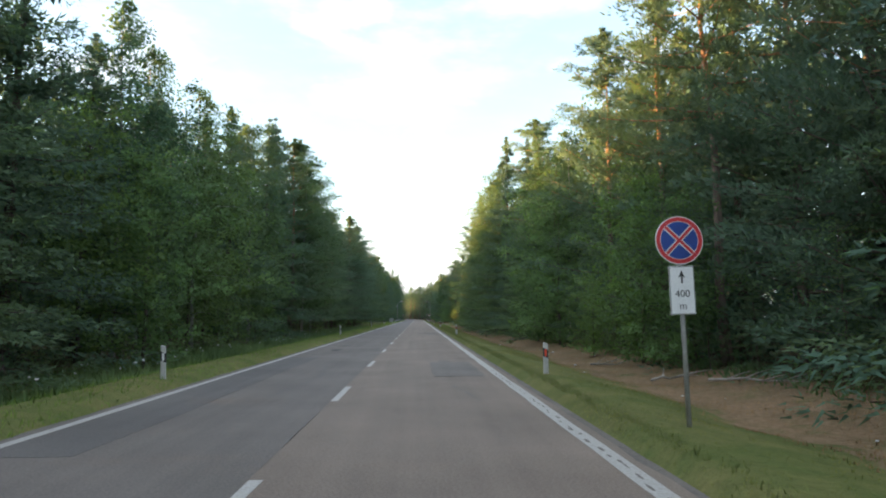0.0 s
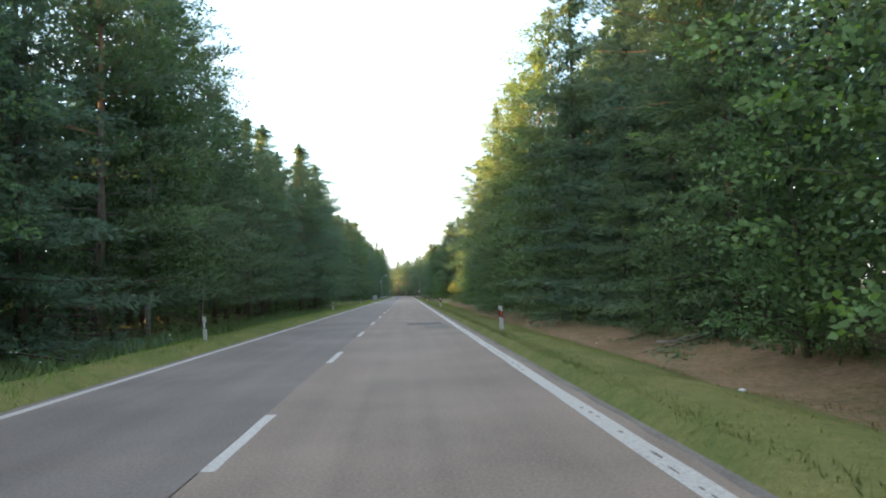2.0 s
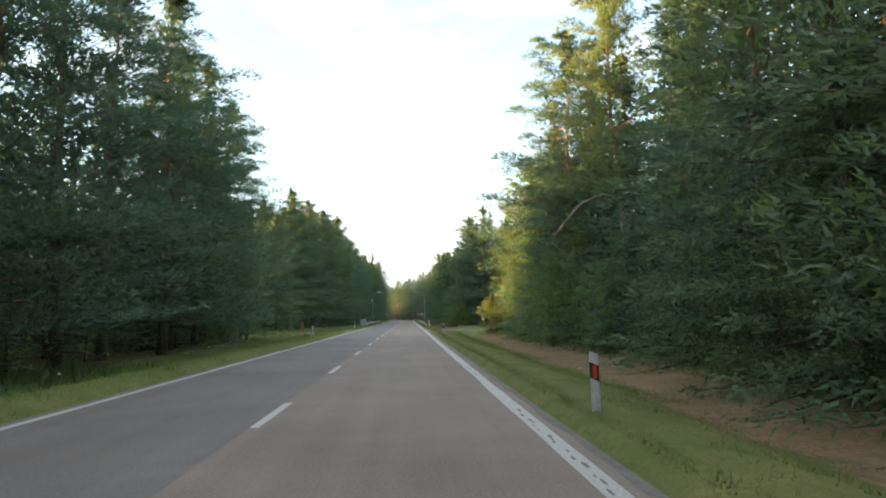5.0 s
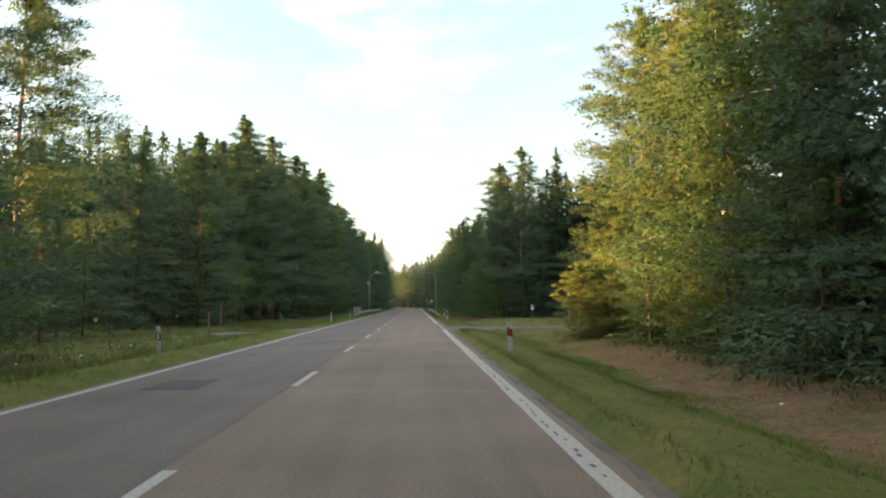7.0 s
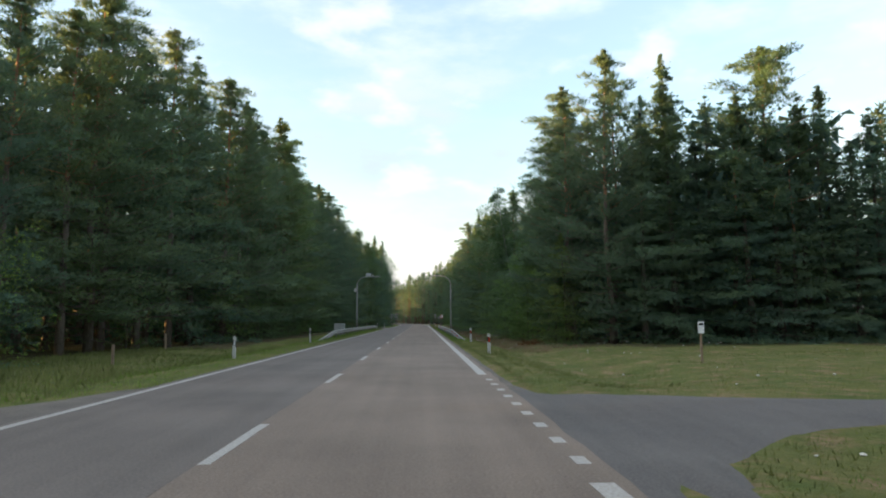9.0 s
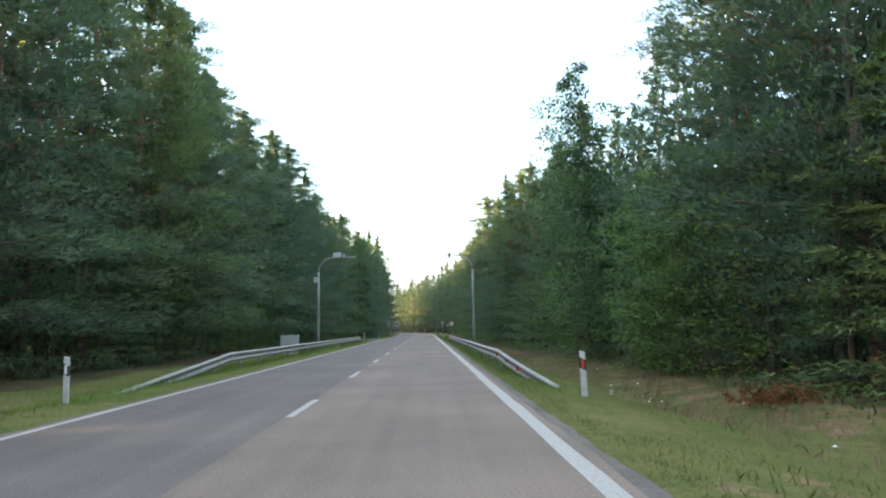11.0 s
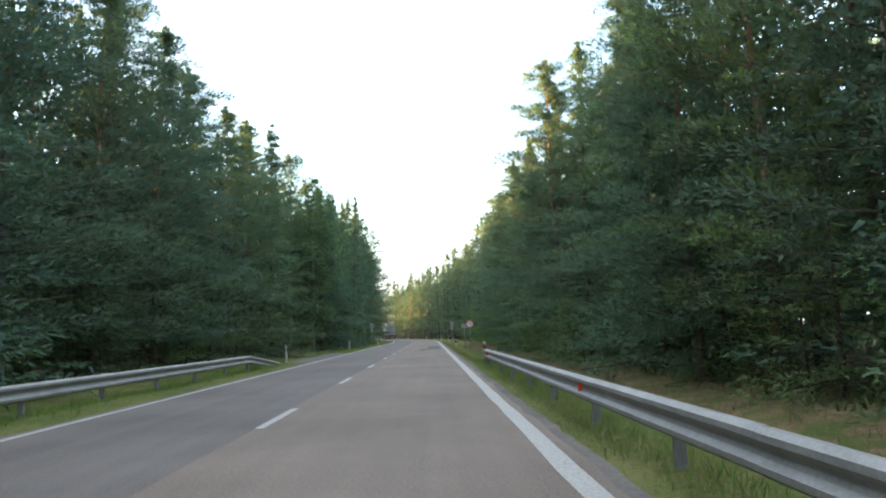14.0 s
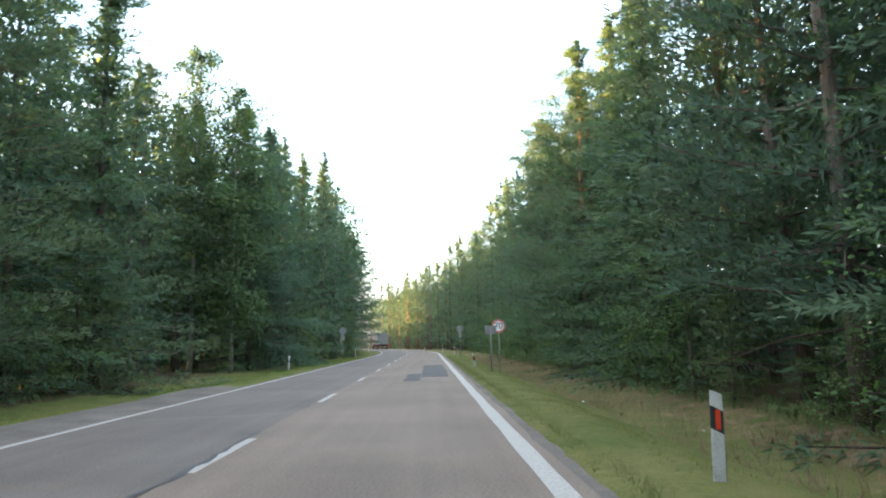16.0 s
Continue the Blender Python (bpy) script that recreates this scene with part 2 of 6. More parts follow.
M = {
    "ground": turf_ground(),
    "lane_left": asphalt("weathered_asphalt_bluish", (0.073, 0.064, 0.056), (0.175, 0.151, 0.133), (0.126, 0.108, 0.097)),
    "lane_right": asphalt("weathered_asphalt_brownish", (0.106, 0.082, 0.064), (0.234, 0.185, 0.147), (0.175, 0.139, 0.109)),
    "worn": asphalt("darker_worn_asphalt", (0.058, 0.053, 0.051), (0.137, 0.126, 0.117), (0.097, 0.088, 0.083)),
    "patch": asphalt("newer_asphalt", (0.037, 0.037, 0.038), (0.087, 0.085, 0.087), (0.061, 0.060, 0.062)),
    "gravel": plain("gravel_dirt", (0.087, 0.079, 0.072), (0.196, 0.177, 0.156), 0.8, 0.95, 0, 28.0, 0.6, 0.1),
    "dust_and_sun": plain("dusty_filler_and_sun_streak", (0.217, 0.202, 0.184), (0.303, 0.282, 0.260), 1.5, 0.95, 0, 30.0, 0.3, 0.1),
    "tar": plain("bitumen_seal", (0.020, 0.020, 0.022), (0.045, 0.045, 0.048), 2.0, 0.6),
    "paint": road_paint(),
    "plastic": plain("weathered_white_plastic", (0.398, 0.390, 0.361), (0.535, 0.527, 0.498), 4.0, 0.5, 0, 60.0, 0.05),
    "plastic_low": plain("dirty_white_plastic", (0.347, 0.339, 0.318), (0.535, 0.527, 0.506), 5.0, 0.7, 0, 50.0, 0.1),
    "black": plain("black_plastic", (0.012, 0.012, 0.013), (0.03, 0.03, 0.032), 5.0, 0.5),
    "reflector_red": plain("red_reflector", (0.52, 0.035, 0.015), (0.70, 0.075, 0.03), 6.0, 0.25, 0, 90.0, 0.2, 0.6),
    "reflector_white": plain("white_reflector", (0.60, 0.62, 0.64), (0.82, 0.84, 0.85), 6.0, 0.2, 0, 90.0, 0.2, 0.6),
    "zinc": plain("galvanised_steel", (0.217, 0.213, 0.202), (0.332, 0.326, 0.307), 2.2, 0.55, 0.25, 30.0, 0.08),
    "zinc_dull": plain("dull_galvanised_steel", (0.202, 0.206, 0.202), (0.326, 0.329, 0.326), 2.5, 0.65, 0.3, 30.0, 0.1),
    "sign_white": plain("white_sign_sheet", (0.70, 0.71, 0.71), (0.82, 0.82, 0.82), 3.0, 0.35, 0, 60.0, 0.02),
    "sign_red": plain("red_sign_sheet", (0.46, 0.025, 0.035), (0.60, 0.045, 0.05), 3.0, 0.35, 0, 60.0, 0.02),
    "sign_red_faded": plain("faded_red_sign_sheet", (0.55, 0.16, 0.17), (0.66, 0.26, 0.26), 3.0, 0.4, 0, 60.0, 0.02),
    "sign_blue": plain("blue_sign_sheet", (0.012, 0.045, 0.22), (0.022, 0.07, 0.33), 3.0, 0.35, 0, 60.0, 0.02),
    "sign_black": plain("black_sign_sheet", (0.010, 0.010, 0.011), (0.022, 0.022, 0.024), 3.0, 0.4),
    "cabinet": plain("pale_grey_coated_steel", (0.361, 0.383, 0.390), (0.448, 0.469, 0.477), 1.5, 0.45, 0, 40.0, 0.04),
    "camera_grey": plain("dark_grey_metal", (0.07, 0.075, 0.085), (0.13, 0.135, 0.15), 5.0, 0.5, 0.3),
    "stake": plain("weathered_wood", (0.16, 0.11, 0.075), (0.30, 0.22, 0.16), 6.0, 0.85, 0, 30.0, 0.4),
    "dead_wood": plain("grey_dead_wood", (0.16, 0.14, 0.12), (0.36, 0.33, 0.29), 4.0, 0.9, 0, 30.0, 0.4),
    "stone": plain("pale_field_stone", (0.32, 0.32, 0.30), (0.56, 0.55, 0.52), 3.0, 0.85, 0, 20.0, 0.4),
    "trailer": plain("pale_trailer_panels", (0.20, 0.20, 0.205), (0.29, 0.29, 0.29), 1.0, 0.5),
    "rubber": plain("black_rubber", (0.012, 0.012, 0.012), (0.03, 0.03, 0.03), 4.0, 0.85),
    "tail_red": plain("red_lamp_glass", (0.42, 0.015, 0.012), (0.60, 0.03, 0.02), 4.0, 0.25),
    "cab_paint": plain("dark_red_cab_paint", (0.16, 0.02, 0.02), (0.24, 0.03, 0.03), 2.0, 0.35),
    "glass": plain("dark_window_glass", (0.012, 0.015, 0.018), (0.02, 0.024, 0.028), 2.0, 0.08),
    "pine_bark": bark("pine_bark", (0.055, 0.044, 0.037), (0.200, 0.155, 0.125), (3.0, 3.0, 0.5)),
    "pine_bark_high": bark("orange_pine_bark", (0.14, 0.075, 0.045), (0.34, 0.185, 0.105), (2.0, 2.0, 0.7)),
    "spruce_bark": bark("spruce_bark", (0.035, 0.028, 0.022), (0.13, 0.10, 0.075), (3.0, 3.0, 0.7)),
    "birch_bark": bark("birch_bark", (0.217, 0.209, 0.196), (0.405, 0.398, 0.376), (0.722, 0.722, 2.167), (0.021, 0.020, 0.018)),
    "oak_bark": bark("grey_brown_bark", (0.04, 0.034, 0.026), (0.15, 0.125, 0.095), (3.0, 3.0, 0.5)),
    "pine": foliage("pine_needles", (0.064, 0.118, 0.094), (0.112, 0.182, 0.128), (0.180, 0.246, 0.138), 0.40, 0.55),
    "spruce": foliage("spruce_needles", (0.062, 0.116, 0.092), (0.104, 0.178, 0.128), (0.160, 0.236, 0.150), 0.40, 0.55),
    "birch": foliage("birch_leaves", (0.054, 0.104, 0.060), (0.094, 0.166, 0.086), (0.142, 0.220, 0.104), 0.34, 0.5),
    "broad": foliage("oak_leaves", (0.088, 0.158, 0.066), (0.146, 0.246, 0.098), (0.208, 0.322, 0.124), 0.42, 0.5),
    # pine needles with the gold of the evening sun put into the colour
    "sun_gold_pine": foliage("sun_gold_pine_needles", (0.082, 0.124, 0.060), (0.142, 0.188, 0.080), (0.215, 0.250, 0.098), 0.45, 0.55),
    "young_spruce": foliage("young_spruce_needles", (0.080, 0.138, 0.078), (0.130, 0.205, 0.108), (0.190, 0.262, 0.126), 0.40, 0.55),
    # spruce needles darkened in colour for the shade deep in the woods
    "interior": foliage("shade_dark_spruce_needles", (0.042, 0.084, 0.080), (0.072, 0.136, 0.120), (0.112, 0.186, 0.144), 0.34, 0.6),
    "weeds": foliage("weed_leaves", (0.056, 0.100, 0.038), (0.100, 0.160, 0.060), (0.160, 0.215, 0.084), 0.4),
    "grass": foliage("grass_blades", (0.079, 0.105, 0.025), (0.128, 0.153, 0.041), (0.209, 0.204, 0.076), 0.25),
    "lush": foliage("lush_grass_blades", (0.055, 0.111, 0.020), (0.102, 0.180, 0.034), (0.174, 0.246, 0.060), 0.25),
    "straw": foliage("dry_heath_stalks", (0.101, 0.061, 0.037), (0.202, 0.127, 0.078), (0.289, 0.217, 0.130), 0.2),
    "flower": plain("white_flower_heads", (0.433, 0.433, 0.398), (0.578, 0.578, 0.549), 6.0, 0.8),
    "rust_brush": foliage("withered_needles", (0.085, 0.042, 0.024), (0.165, 0.082, 0.048), (0.26, 0.15, 0.09), 0.25),
}

# ---- the line of the road ----
BEND_AT, BEND_R = 292.0, 370.0


def on_road(s, d):
    """The place at s metres along the centre line and d metres to its right."""
    if s <= BEND_AT:
        return d, s
    a = (s - BEND_AT) / BEND_R
    return (BEND_R + d) * math.cos(a) - BEND_R, BEND_AT + (BEND_R + d) * math.sin(a)


def to_road(x, y):
    if y <= BEND_AT:
        return y, x
    a = math.atan2(y - BEND_AT, x + BEND_R)
    return BEND_AT + BEND_R * a, math.hypot(x + BEND_R, y - BEND_AT) - BEND_R


def heading(s):
    return max(0.0, (s - BEND_AT) / BEND_R)


def smooth(a, b, v):
    u = min(1.0, max(0.0, (v - a) / (b - a)))
    return u * u * (3 - 2 * u)


RIGHT_DROP = [(-7.3, 0.02), (111.4, 0.30), (129.8, 0.16), (163.1, 0.18), (193.1, 0.34), (248.1, 0.42), (312, 0.30)]


def table(rows, s):
    for (a, va), (b, vb) in zip(rows, rows[1:]):
        if s <= b:
            return va + (vb - va) * min(1.0, max(0.0, (s - a) / (b - a)))
    return rows[-1][1]


def side_dist(x, y):
    """How far a place lies from the axis of the crossing track."""
    s = 138.0 + (x * 0.06 if x > 0 else x * -0.02)
    return abs(y - s)


def ground_z(x, y):
    s, d = to_road(x, y)
    a = abs(d)
    z = -0.07
    turf = 0.16 * (1 - smooth(120, 163, s))
    if d > 0:
        z += smooth(3.75, 4.15, a) * (0.065 + turf)
        z -= smooth(4.6, 7.2, a) * (0.22 + turf + table(RIGHT_DROP, s)) - smooth(7.4, 10.5, a) * 0.30
    else:
        z += smooth(3.5, 4.0, a) * (0.06 + turf * 0.8)
        z -= smooth(4.6, 6.6, a) * (0.24 + turf * 0.6) - smooth(6.8, 9.5, a) * 0.15
    near = 1 - smooth(3.0, 7.0, side_dist(x, y))
    if 3.5 < a < 60:
        z = z * (1 - near) + near * (-0.10)
    bumps = smooth(4.2, 6.0, a)
    z += bumps * (0.10 * noise.noise((x * 0.35, y * 0.35, 0)) + 0.05 * noise.noise((x * 1.1, y * 1.1, 3.0))) * (1 - 0.8 * near)
    return z


# ---- building helpers ----


def part(name, bm, material, parent=None, label="", smooth_faces=False):
    me = bpy.data.meshes.new(name)
    if isinstance(bm, tuple):
        me.from_pydata(bm[0], [], bm[1])
    else:
        bm.to_mesh(me)
        bm.free()
    me.materials.append(material)
    if smooth_faces:
        me.polygons.foreach_set("use_smooth", [True] * len(me.polygons))
    ob = new(name, me)
    if parent:
        ob.parent = parent
    if label:
        ob["label"] = label
    return ob


def sharing(name, mesh, parent, m):
    ob = new(name, mesh)
    ob.parent = parent
    ob.matrix_basis = m
    return ob


def thing(name, label, category, group="", m=None, kind=""):
    ob = tagged(new(name), label, category, group, kind)
    ob.empty_display_size = 0.2
    if m:
        ob.matrix_basis = m
    return ob


def box_bm(x0, y0, z0, x1, y1, z1, bevel=0.0, bm=None):
    bm = bm or bmesh.new()
    made = bmesh.ops.create_cube(bm, size=1.0, matrix=Matrix.LocRotScale(((x0 + x1) / 2, (y0 + y1) / 2, (z0 + z1) / 2), None, (x1 - x0, y1 - y0, z1 - z0)))
    if bevel:
        edges = {e for v in made["verts"] for e in v.link_edges}
        bmesh.ops.bevel(bm, geom=list(edges), offset=bevel, segments=2, affect="EDGES", profile=0.5)
    return bm


def cyl_bm(r0, r1, z0, z1, n=12, bm=None, m=None):
    bm = bm or bmesh.new()
    at = (m or Matrix()) @ Matrix.Translation((0, 0, (z0 + z1) / 2))
    bmesh.ops.create_cone(bm, cap_ends=True, segments=n, radius1=r0, radius2=r1, depth=z1 - z0, matrix=at)
    return bm


def tube(verts, faces, pts, radii, n=6):
    """A tapered tube along points, added to lists of vertices and faces."""
    pts = [Vector(p) for p in pts]
    base = len(verts)
    for i, (p, r) in enumerate(zip(pts, radii)):
        way = (pts[min(i + 1, len(pts) - 1)] - pts[max(i - 1, 0)]).normalized()
        side = way.cross(Vector((0.31, 0.17, 0.93)) if abs(way.z) < 0.9 else Vector((1, 0, 0))).normalized()
        up = way.cross(side)
        for k in range(n):
            a = 2 * math.pi * k / n
            verts.append(tuple(p + r * (math.cos(a) * side + math.sin(a) * up)))
    for i in range(len(pts) - 1):
        for k in range(n):
            a, b = base + i * n + k, base + i * n + (k + 1) % n
            faces.append((a, b, b + n, a + n))
    faces.append(tuple(base + k for k in reversed(range(n))))
    faces.append(tuple(base + (len(pts) - 1) * n + k for k in range(n)))


def disc_bm(r, y, thick, n=40, r_in=0.0):
    """A disc or ring facing -y."""
    bm = bmesh.new()
    outer = [[bm.verts.new((r * math.cos(2 * math.pi * k / n), yy, r * math.sin(2 * math.pi * k / n))) for k in range(n)] for yy in (y, y + thick)]
    if r_in:
        inner = [[bm.verts.new((r_in * math.cos(2 * math.pi * k / n), yy, r_in * math.sin(2 * math.pi * k / n))) for k in range(n)] for yy in (y, y + thick)]
    for k in range(n):
        j = (k + 1) % n
        bm.faces.new((outer[0][k], outer[1][k], outer[1][j], outer[0][j]))
        if r_in:
            bm.faces.new((inner[0][j], inner[1][j], inner[1][k], inner[0][k]))
            bm.faces.new((outer[0][j], inner[0][j], inner[0][k], outer[0][k]))
            bm.faces.new((outer[1][k], inner[1][k], inner[1][j], outer[1][j]))
    if not r_in:
        bm.faces.new(list(reversed(outer[0])))
        bm.faces.new(outer[1])
    bmesh.ops.recalc_face_normals(bm, faces=bm.faces)
    return bm


def lettering(text, size, material, parent, at, thick=0.0015):
    cu = bpy.data.curves.new("lettering", "FONT")
    cu.body, cu.size, cu.extrude, cu.align_x, cu.align_y = text, size, thick, "CENTER", "CENTER"
    src = bpy.data.objects.new("lettering", cu)
    scene.collection.objects.link(src)
    bpy.context.view_layer.update()
    me = bpy.data.meshes.new_from_object(src.evaluated_get(bpy.context.evaluated_depsgraph_get()))
    bpy.data.objects.remove(src)
    me.materials.clear()
    me.materials.append(material)
    ob = new("lettering", me)
    ob.parent = parent
    ob.matrix_basis = Matrix.Translation(at) @ pose(0, 0, 0, 90, 0, 0)
    ob["label"] = f"black lettering {text}"
    return ob

# ---- ground, road ----
def build_ground():
    xs = [-2600, -1200, -500, -250, -160, -110, -80, -60, -45, -35, -28, -22, -18] + [-15 + 0.6 * i for i in range(18)] + [-4.2, -3.9, -3.65, -3.4, -3, -2, 0, 2, 3, 3.4, 3.65, 3.85, 4.05, 4.3, 4.6] + [5 + 0.6 * i for i in range(18)] + [16, 19, 23, 28, 35, 45, 60, 80, 110, 160, 250, 500, 1200, 2600]
    ys = [-900, -400, -200, -100, -60, -40, -30] + [-24 + 1.0 * i for i in range(355)] + [334 + 4 * i for i in range(60)] + [600, 700, 900, 1300, 2000, 3000]
    verts, cover = [], []
    for y in ys:
        for x in xs:
            s, d = to_road(x, y)
            verts.append((x, y, ground_z(x, y)))
            a = abs(d)
            heath = litter = 0.0
            if d > 0:
                inner = 6.6 if s < 113.6 else 7.4
                heath = smooth(inner - 0.5, inner + 0.7, d) * (1.0 if s < 123.4 else 0.45)
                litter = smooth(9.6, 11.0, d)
                if 126 < s < 163:
                    heath, litter = 0.35, smooth(26, 30, d) + smooth(159, 163, s) * smooth(8, 10, d)
            else:
                heath = 0.25 * smooth(6.0, 8.0, a)
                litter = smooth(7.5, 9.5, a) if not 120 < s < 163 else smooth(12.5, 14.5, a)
            if side_dist(x, y) < 6 and a < 60:
                litter *= smooth(2, 6, side_dist(x, y))
            cover.append((0.0, heath, min(1.0, litter), 1.0))
    n = len(xs)
    faces = [(j * n + i, j * n + i + 1, (j + 1) * n + i + 1, (j + 1) * n + i) for j in range(len(ys) - 1) for i in range(n - 1)]
    ob = part("ground", (verts, faces), M["ground"], smooth_faces=True)
    att = ob.data.attributes.new("cover", "FLOAT_COLOR", "POINT")
    att.data.foreach_set("color", [v for c in cover for v in c])
    tagged(ob, "grassy verges and brown heath running into forest litter", "ground", kind="structure")


def strip(name, d0, d1, s0, s1, step, z, material, label, ragged=(0.0, 0.0), category="road", skirt=0.07):
    """A strip of the road between two offsets from the centre line."""
    rng = random.Random(name)
    verts, faces = [], []
    count = int(round((s1 - s0) / step))
    for i in range(count + 1):
        s = s0 + (s1 - s0) * i / count
        a = d0 + rng.uniform(-1, 1) * ragged[0]
        b = d1 + rng.uniform(-1, 1) * ragged[1]
        row = [(a, z - skirt), (a, z)] + [(a + (b - a) * k / 4, z) for k in (1, 2, 3)] + [(b, z), (b, z - skirt)]
        verts += [(*on_road(s, d), zz) for d, zz in row]
    for i in range(count):
        for k in range(6):
            q = i * 7 + k
            faces.append((q, q + 1, q + 8, q + 7))
    ob = part(name, (verts, faces), material)
    return tagged(ob, label, category, kind="structure")


build_ground()
strip("road_left_lane", -3.47, -0.07, -40, 640, 0.8, 0.0, M["lane_left"], "bluish grey worn asphalt lane with darker streaks", (0.04, 0.01))
strip("road_right_lane", -0.07, 3.74, -40, 640, 0.8, 0.0, M["lane_right"], "warm grey worn asphalt lane with fine stone grain", (0.01, 0.04))
strip("gravel_shoulder_right", 3.70, 3.90, -40, 640, 0.35, -0.012, M["gravel"], "narrow crumbling gravel strip beside the asphalt", (0.0, 0.035), "shoulder", 0.10)
strip("gravel_shoulder_left", -3.58, -3.44, -40, 640, 0.4, -0.012, M["gravel"], "narrow gravel strip beside the asphalt", (0.03, 0.0), "shoulder", 0.10)
LINE_Z = 0.004
strip("edge_line_left", -3.36, -3.22, -40, 640, 2.0, LINE_Z, M["paint"], "worn solid white edge line", (0.012, 0.012), "road marking", 0.003)
strip("edge_line_right", 3.40, 3.61, -40, 133.6, 1.0, LINE_Z, M["paint"], "broad worn white edge line with a chipped middle", (0.012, 0.012), "road marking", 0.003)
strip("edge_line_right", 3.40, 3.61, 144.2, 640, 1.0, LINE_Z, M["paint"], "broad worn white edge line", (0.012, 0.012), "road marking", 0.003)
for i in range(9):
    strip("edge_dash", 3.46, 3.60, 134.3 + 1.05 * i, 134.65 + 1.05 * i, 0.25, LINE_Z, M["paint"], "short white dash across the side road's mouth", (0.01, 0.01), "road marking", 0.003)
DASHES = [-0.3 + 8.0 * i for i in range(-4, 68)]
for s in DASHES:
    strip("centre_dash", -0.062, 0.062, s - 1.2, s + 1.2, 0.6, LINE_Z, M["paint"], "white painted centre line dash", (0.008, 0.008), "road marking", 0.003)


def patch(s0, s1, d0, d1, label, material="patch", z=0.006):
    rng = random.Random(s0 * 7 + d0)
    n = 6
    ring = [(s0, d0 + (d1 - d0) * k / n) for k in range(n)] + [(s0 + (s1 - s0) * k / n, d1) for k in range(n)]
    ring += [(s1, d1 + (d0 - d1) * k / n) for k in range(n)] + [(s1 + (s0 - s1) * k / n, d0) for k in range(n)]
    ring = [(a + rng.uniform(-0.05, 0.05), b + rng.uniform(-0.04, 0.04)) for a, b in ring]
    top = [(*on_road(a, b), z) for a, b in ring]
    low = [(x, y, 0.001) for x, y, _ in top]
    k = len(ring)
    faces = [tuple(reversed(range(k)))] + [(i, (i + 1) % k, k + (i + 1) % k, k + i) for i in range(k)]
    ob = part("asphalt_patch", (top + low, faces), M[material])
    tagged(ob, label, "road patch", kind="structure")


patch(50.2, 53.1, 2.27, 3.22, "faint asphalt repair patch", "lane_left", 0.004)
patch(53.15, 54.7, 1.58, 3.03, "dark squared asphalt repair patch in the lane")
patch(11.2, 16.35, 1.85, 3.13, "faint asphalt repair patch by the edge line", "lane_left")
patch(16.4, 17.1, 2.14, 2.52, "small faint asphalt repair patch", "lane_left")
patch(110.3, 111.7, -2.45, -1.58, "dark asphalt repair patch")
patch(245.8, 250.4, 1.58, 2.12, "dark asphalt repair patch")
patch(248.0, 260.2, 2.16, 3.16, "long dark asphalt repair patch by the edge line")
patch(2.0, 19.0, -3.20, -2.15, "dark worn asphalt strip along the edge line", "worn", 0.003)
patch(23.9, 24.7, -2.35, -1.95, "small dark asphalt repair patch")
patch(28.2, 28.9, -2.4, -1.9, "small dark asphalt repair patch", "worn")


def crack(points, width, label="thin dark crack in the asphalt", material="tar"):
    rng = random.Random(points[0][0])
    verts, faces, rows = [], [], []
    for (sa, da), (sb, db) in zip(points, points[1:]):
        n = max(2, int(math.hypot(sb - sa, db - da) / 0.25))
        rows += [(sa + (sb - sa) * k / n + rng.uniform(-0.03, 0.03), da + (db - da) * k / n + rng.uniform(-0.03, 0.03)) for k in range(n)]
    rows.append(points[-1])
    for i, (s, d) in enumerate(rows):
        a, b = rows[min(i + 1, len(rows) - 1)], rows[max(i - 1, 0)]
        w = Vector((a[0] - b[0], a[1] - b[1])).normalized() * width * rng.uniform(0.3, 1.2) / 2
        for k in (1, -1):
            x, y = on_road(s - k * w.y, d + k * w.x)
            verts.append((x, y, 0.0055))
    faces = [(2 * i, 2 * i + 1, 2 * i + 3, 2 * i + 2) for i in range(len(rows) - 1)]
    ob = part("road_crack", (verts, faces), M[material])
    tagged(ob, label, "road crack", kind="structure")


def rumble(s0, s1, seed):
    """Short dark wear marks along the middle of the broad edge line."""
    rng = random.Random(seed)
    verts, faces, s = [], [], s0
    while s < s1:
        s += rng.uniform(0.16, 0.50)
        if noise.noise((s * 0.08, 0, 0)) < -0.12 or rng.random() < 0.12:
            continue
        d, l, w = 3.50 + rng.uniform(-0.03, 0.03), rng.uniform(0.08, 0.26), rng.uniform(0.010, 0.026)
        base = len(verts)
        for a, c in ((-0.5, -0.35), (-0.1, -0.5), (0.35, -0.45), (0.5, 0.1), (0.2, 0.5), (-0.4, 0.4)):
            verts.append((d + c * w * 2, s + a * l, 0.0065))
        faces.append(tuple(range(base, base + 6)))
    tagged(part("wear_marks", (verts, faces), M["lane_left"]), "row of dark wear marks along the edge line", "road marking", kind="stuff")


rumble(-2, 133, 3)
crack([(227.1, -0.35), (228.8, -0.12), (230.6, -0.05), (233.6, -0.1)], 0.09, "dark sealed crack along the centre line")
crack([(174.2, -0.6), (177, -0.15)], 0.03)
crack([(235.7, -3.1), (236.1, 0.0)], 0.05, "pale crack across the lane", "dust_and_sun")
# the pale line at 116 m paints low sun falling across the road
crack([(116.4, -3.1), (117.1, -0.6), (117.3, 0.7), (116.2, 3.3)], 0.07, "pale line across both lanes, crack and painted sun streak", "dust_and_sun")
crack([(113.3, 0.9), (113.0, 3.3)], 0.05, "pale crack across the lane", "dust_and_sun")
crack([(109.8, 0.8), (109.4, 3.3)], 0.05, "pale crack across the lane", "dust_and_sun")
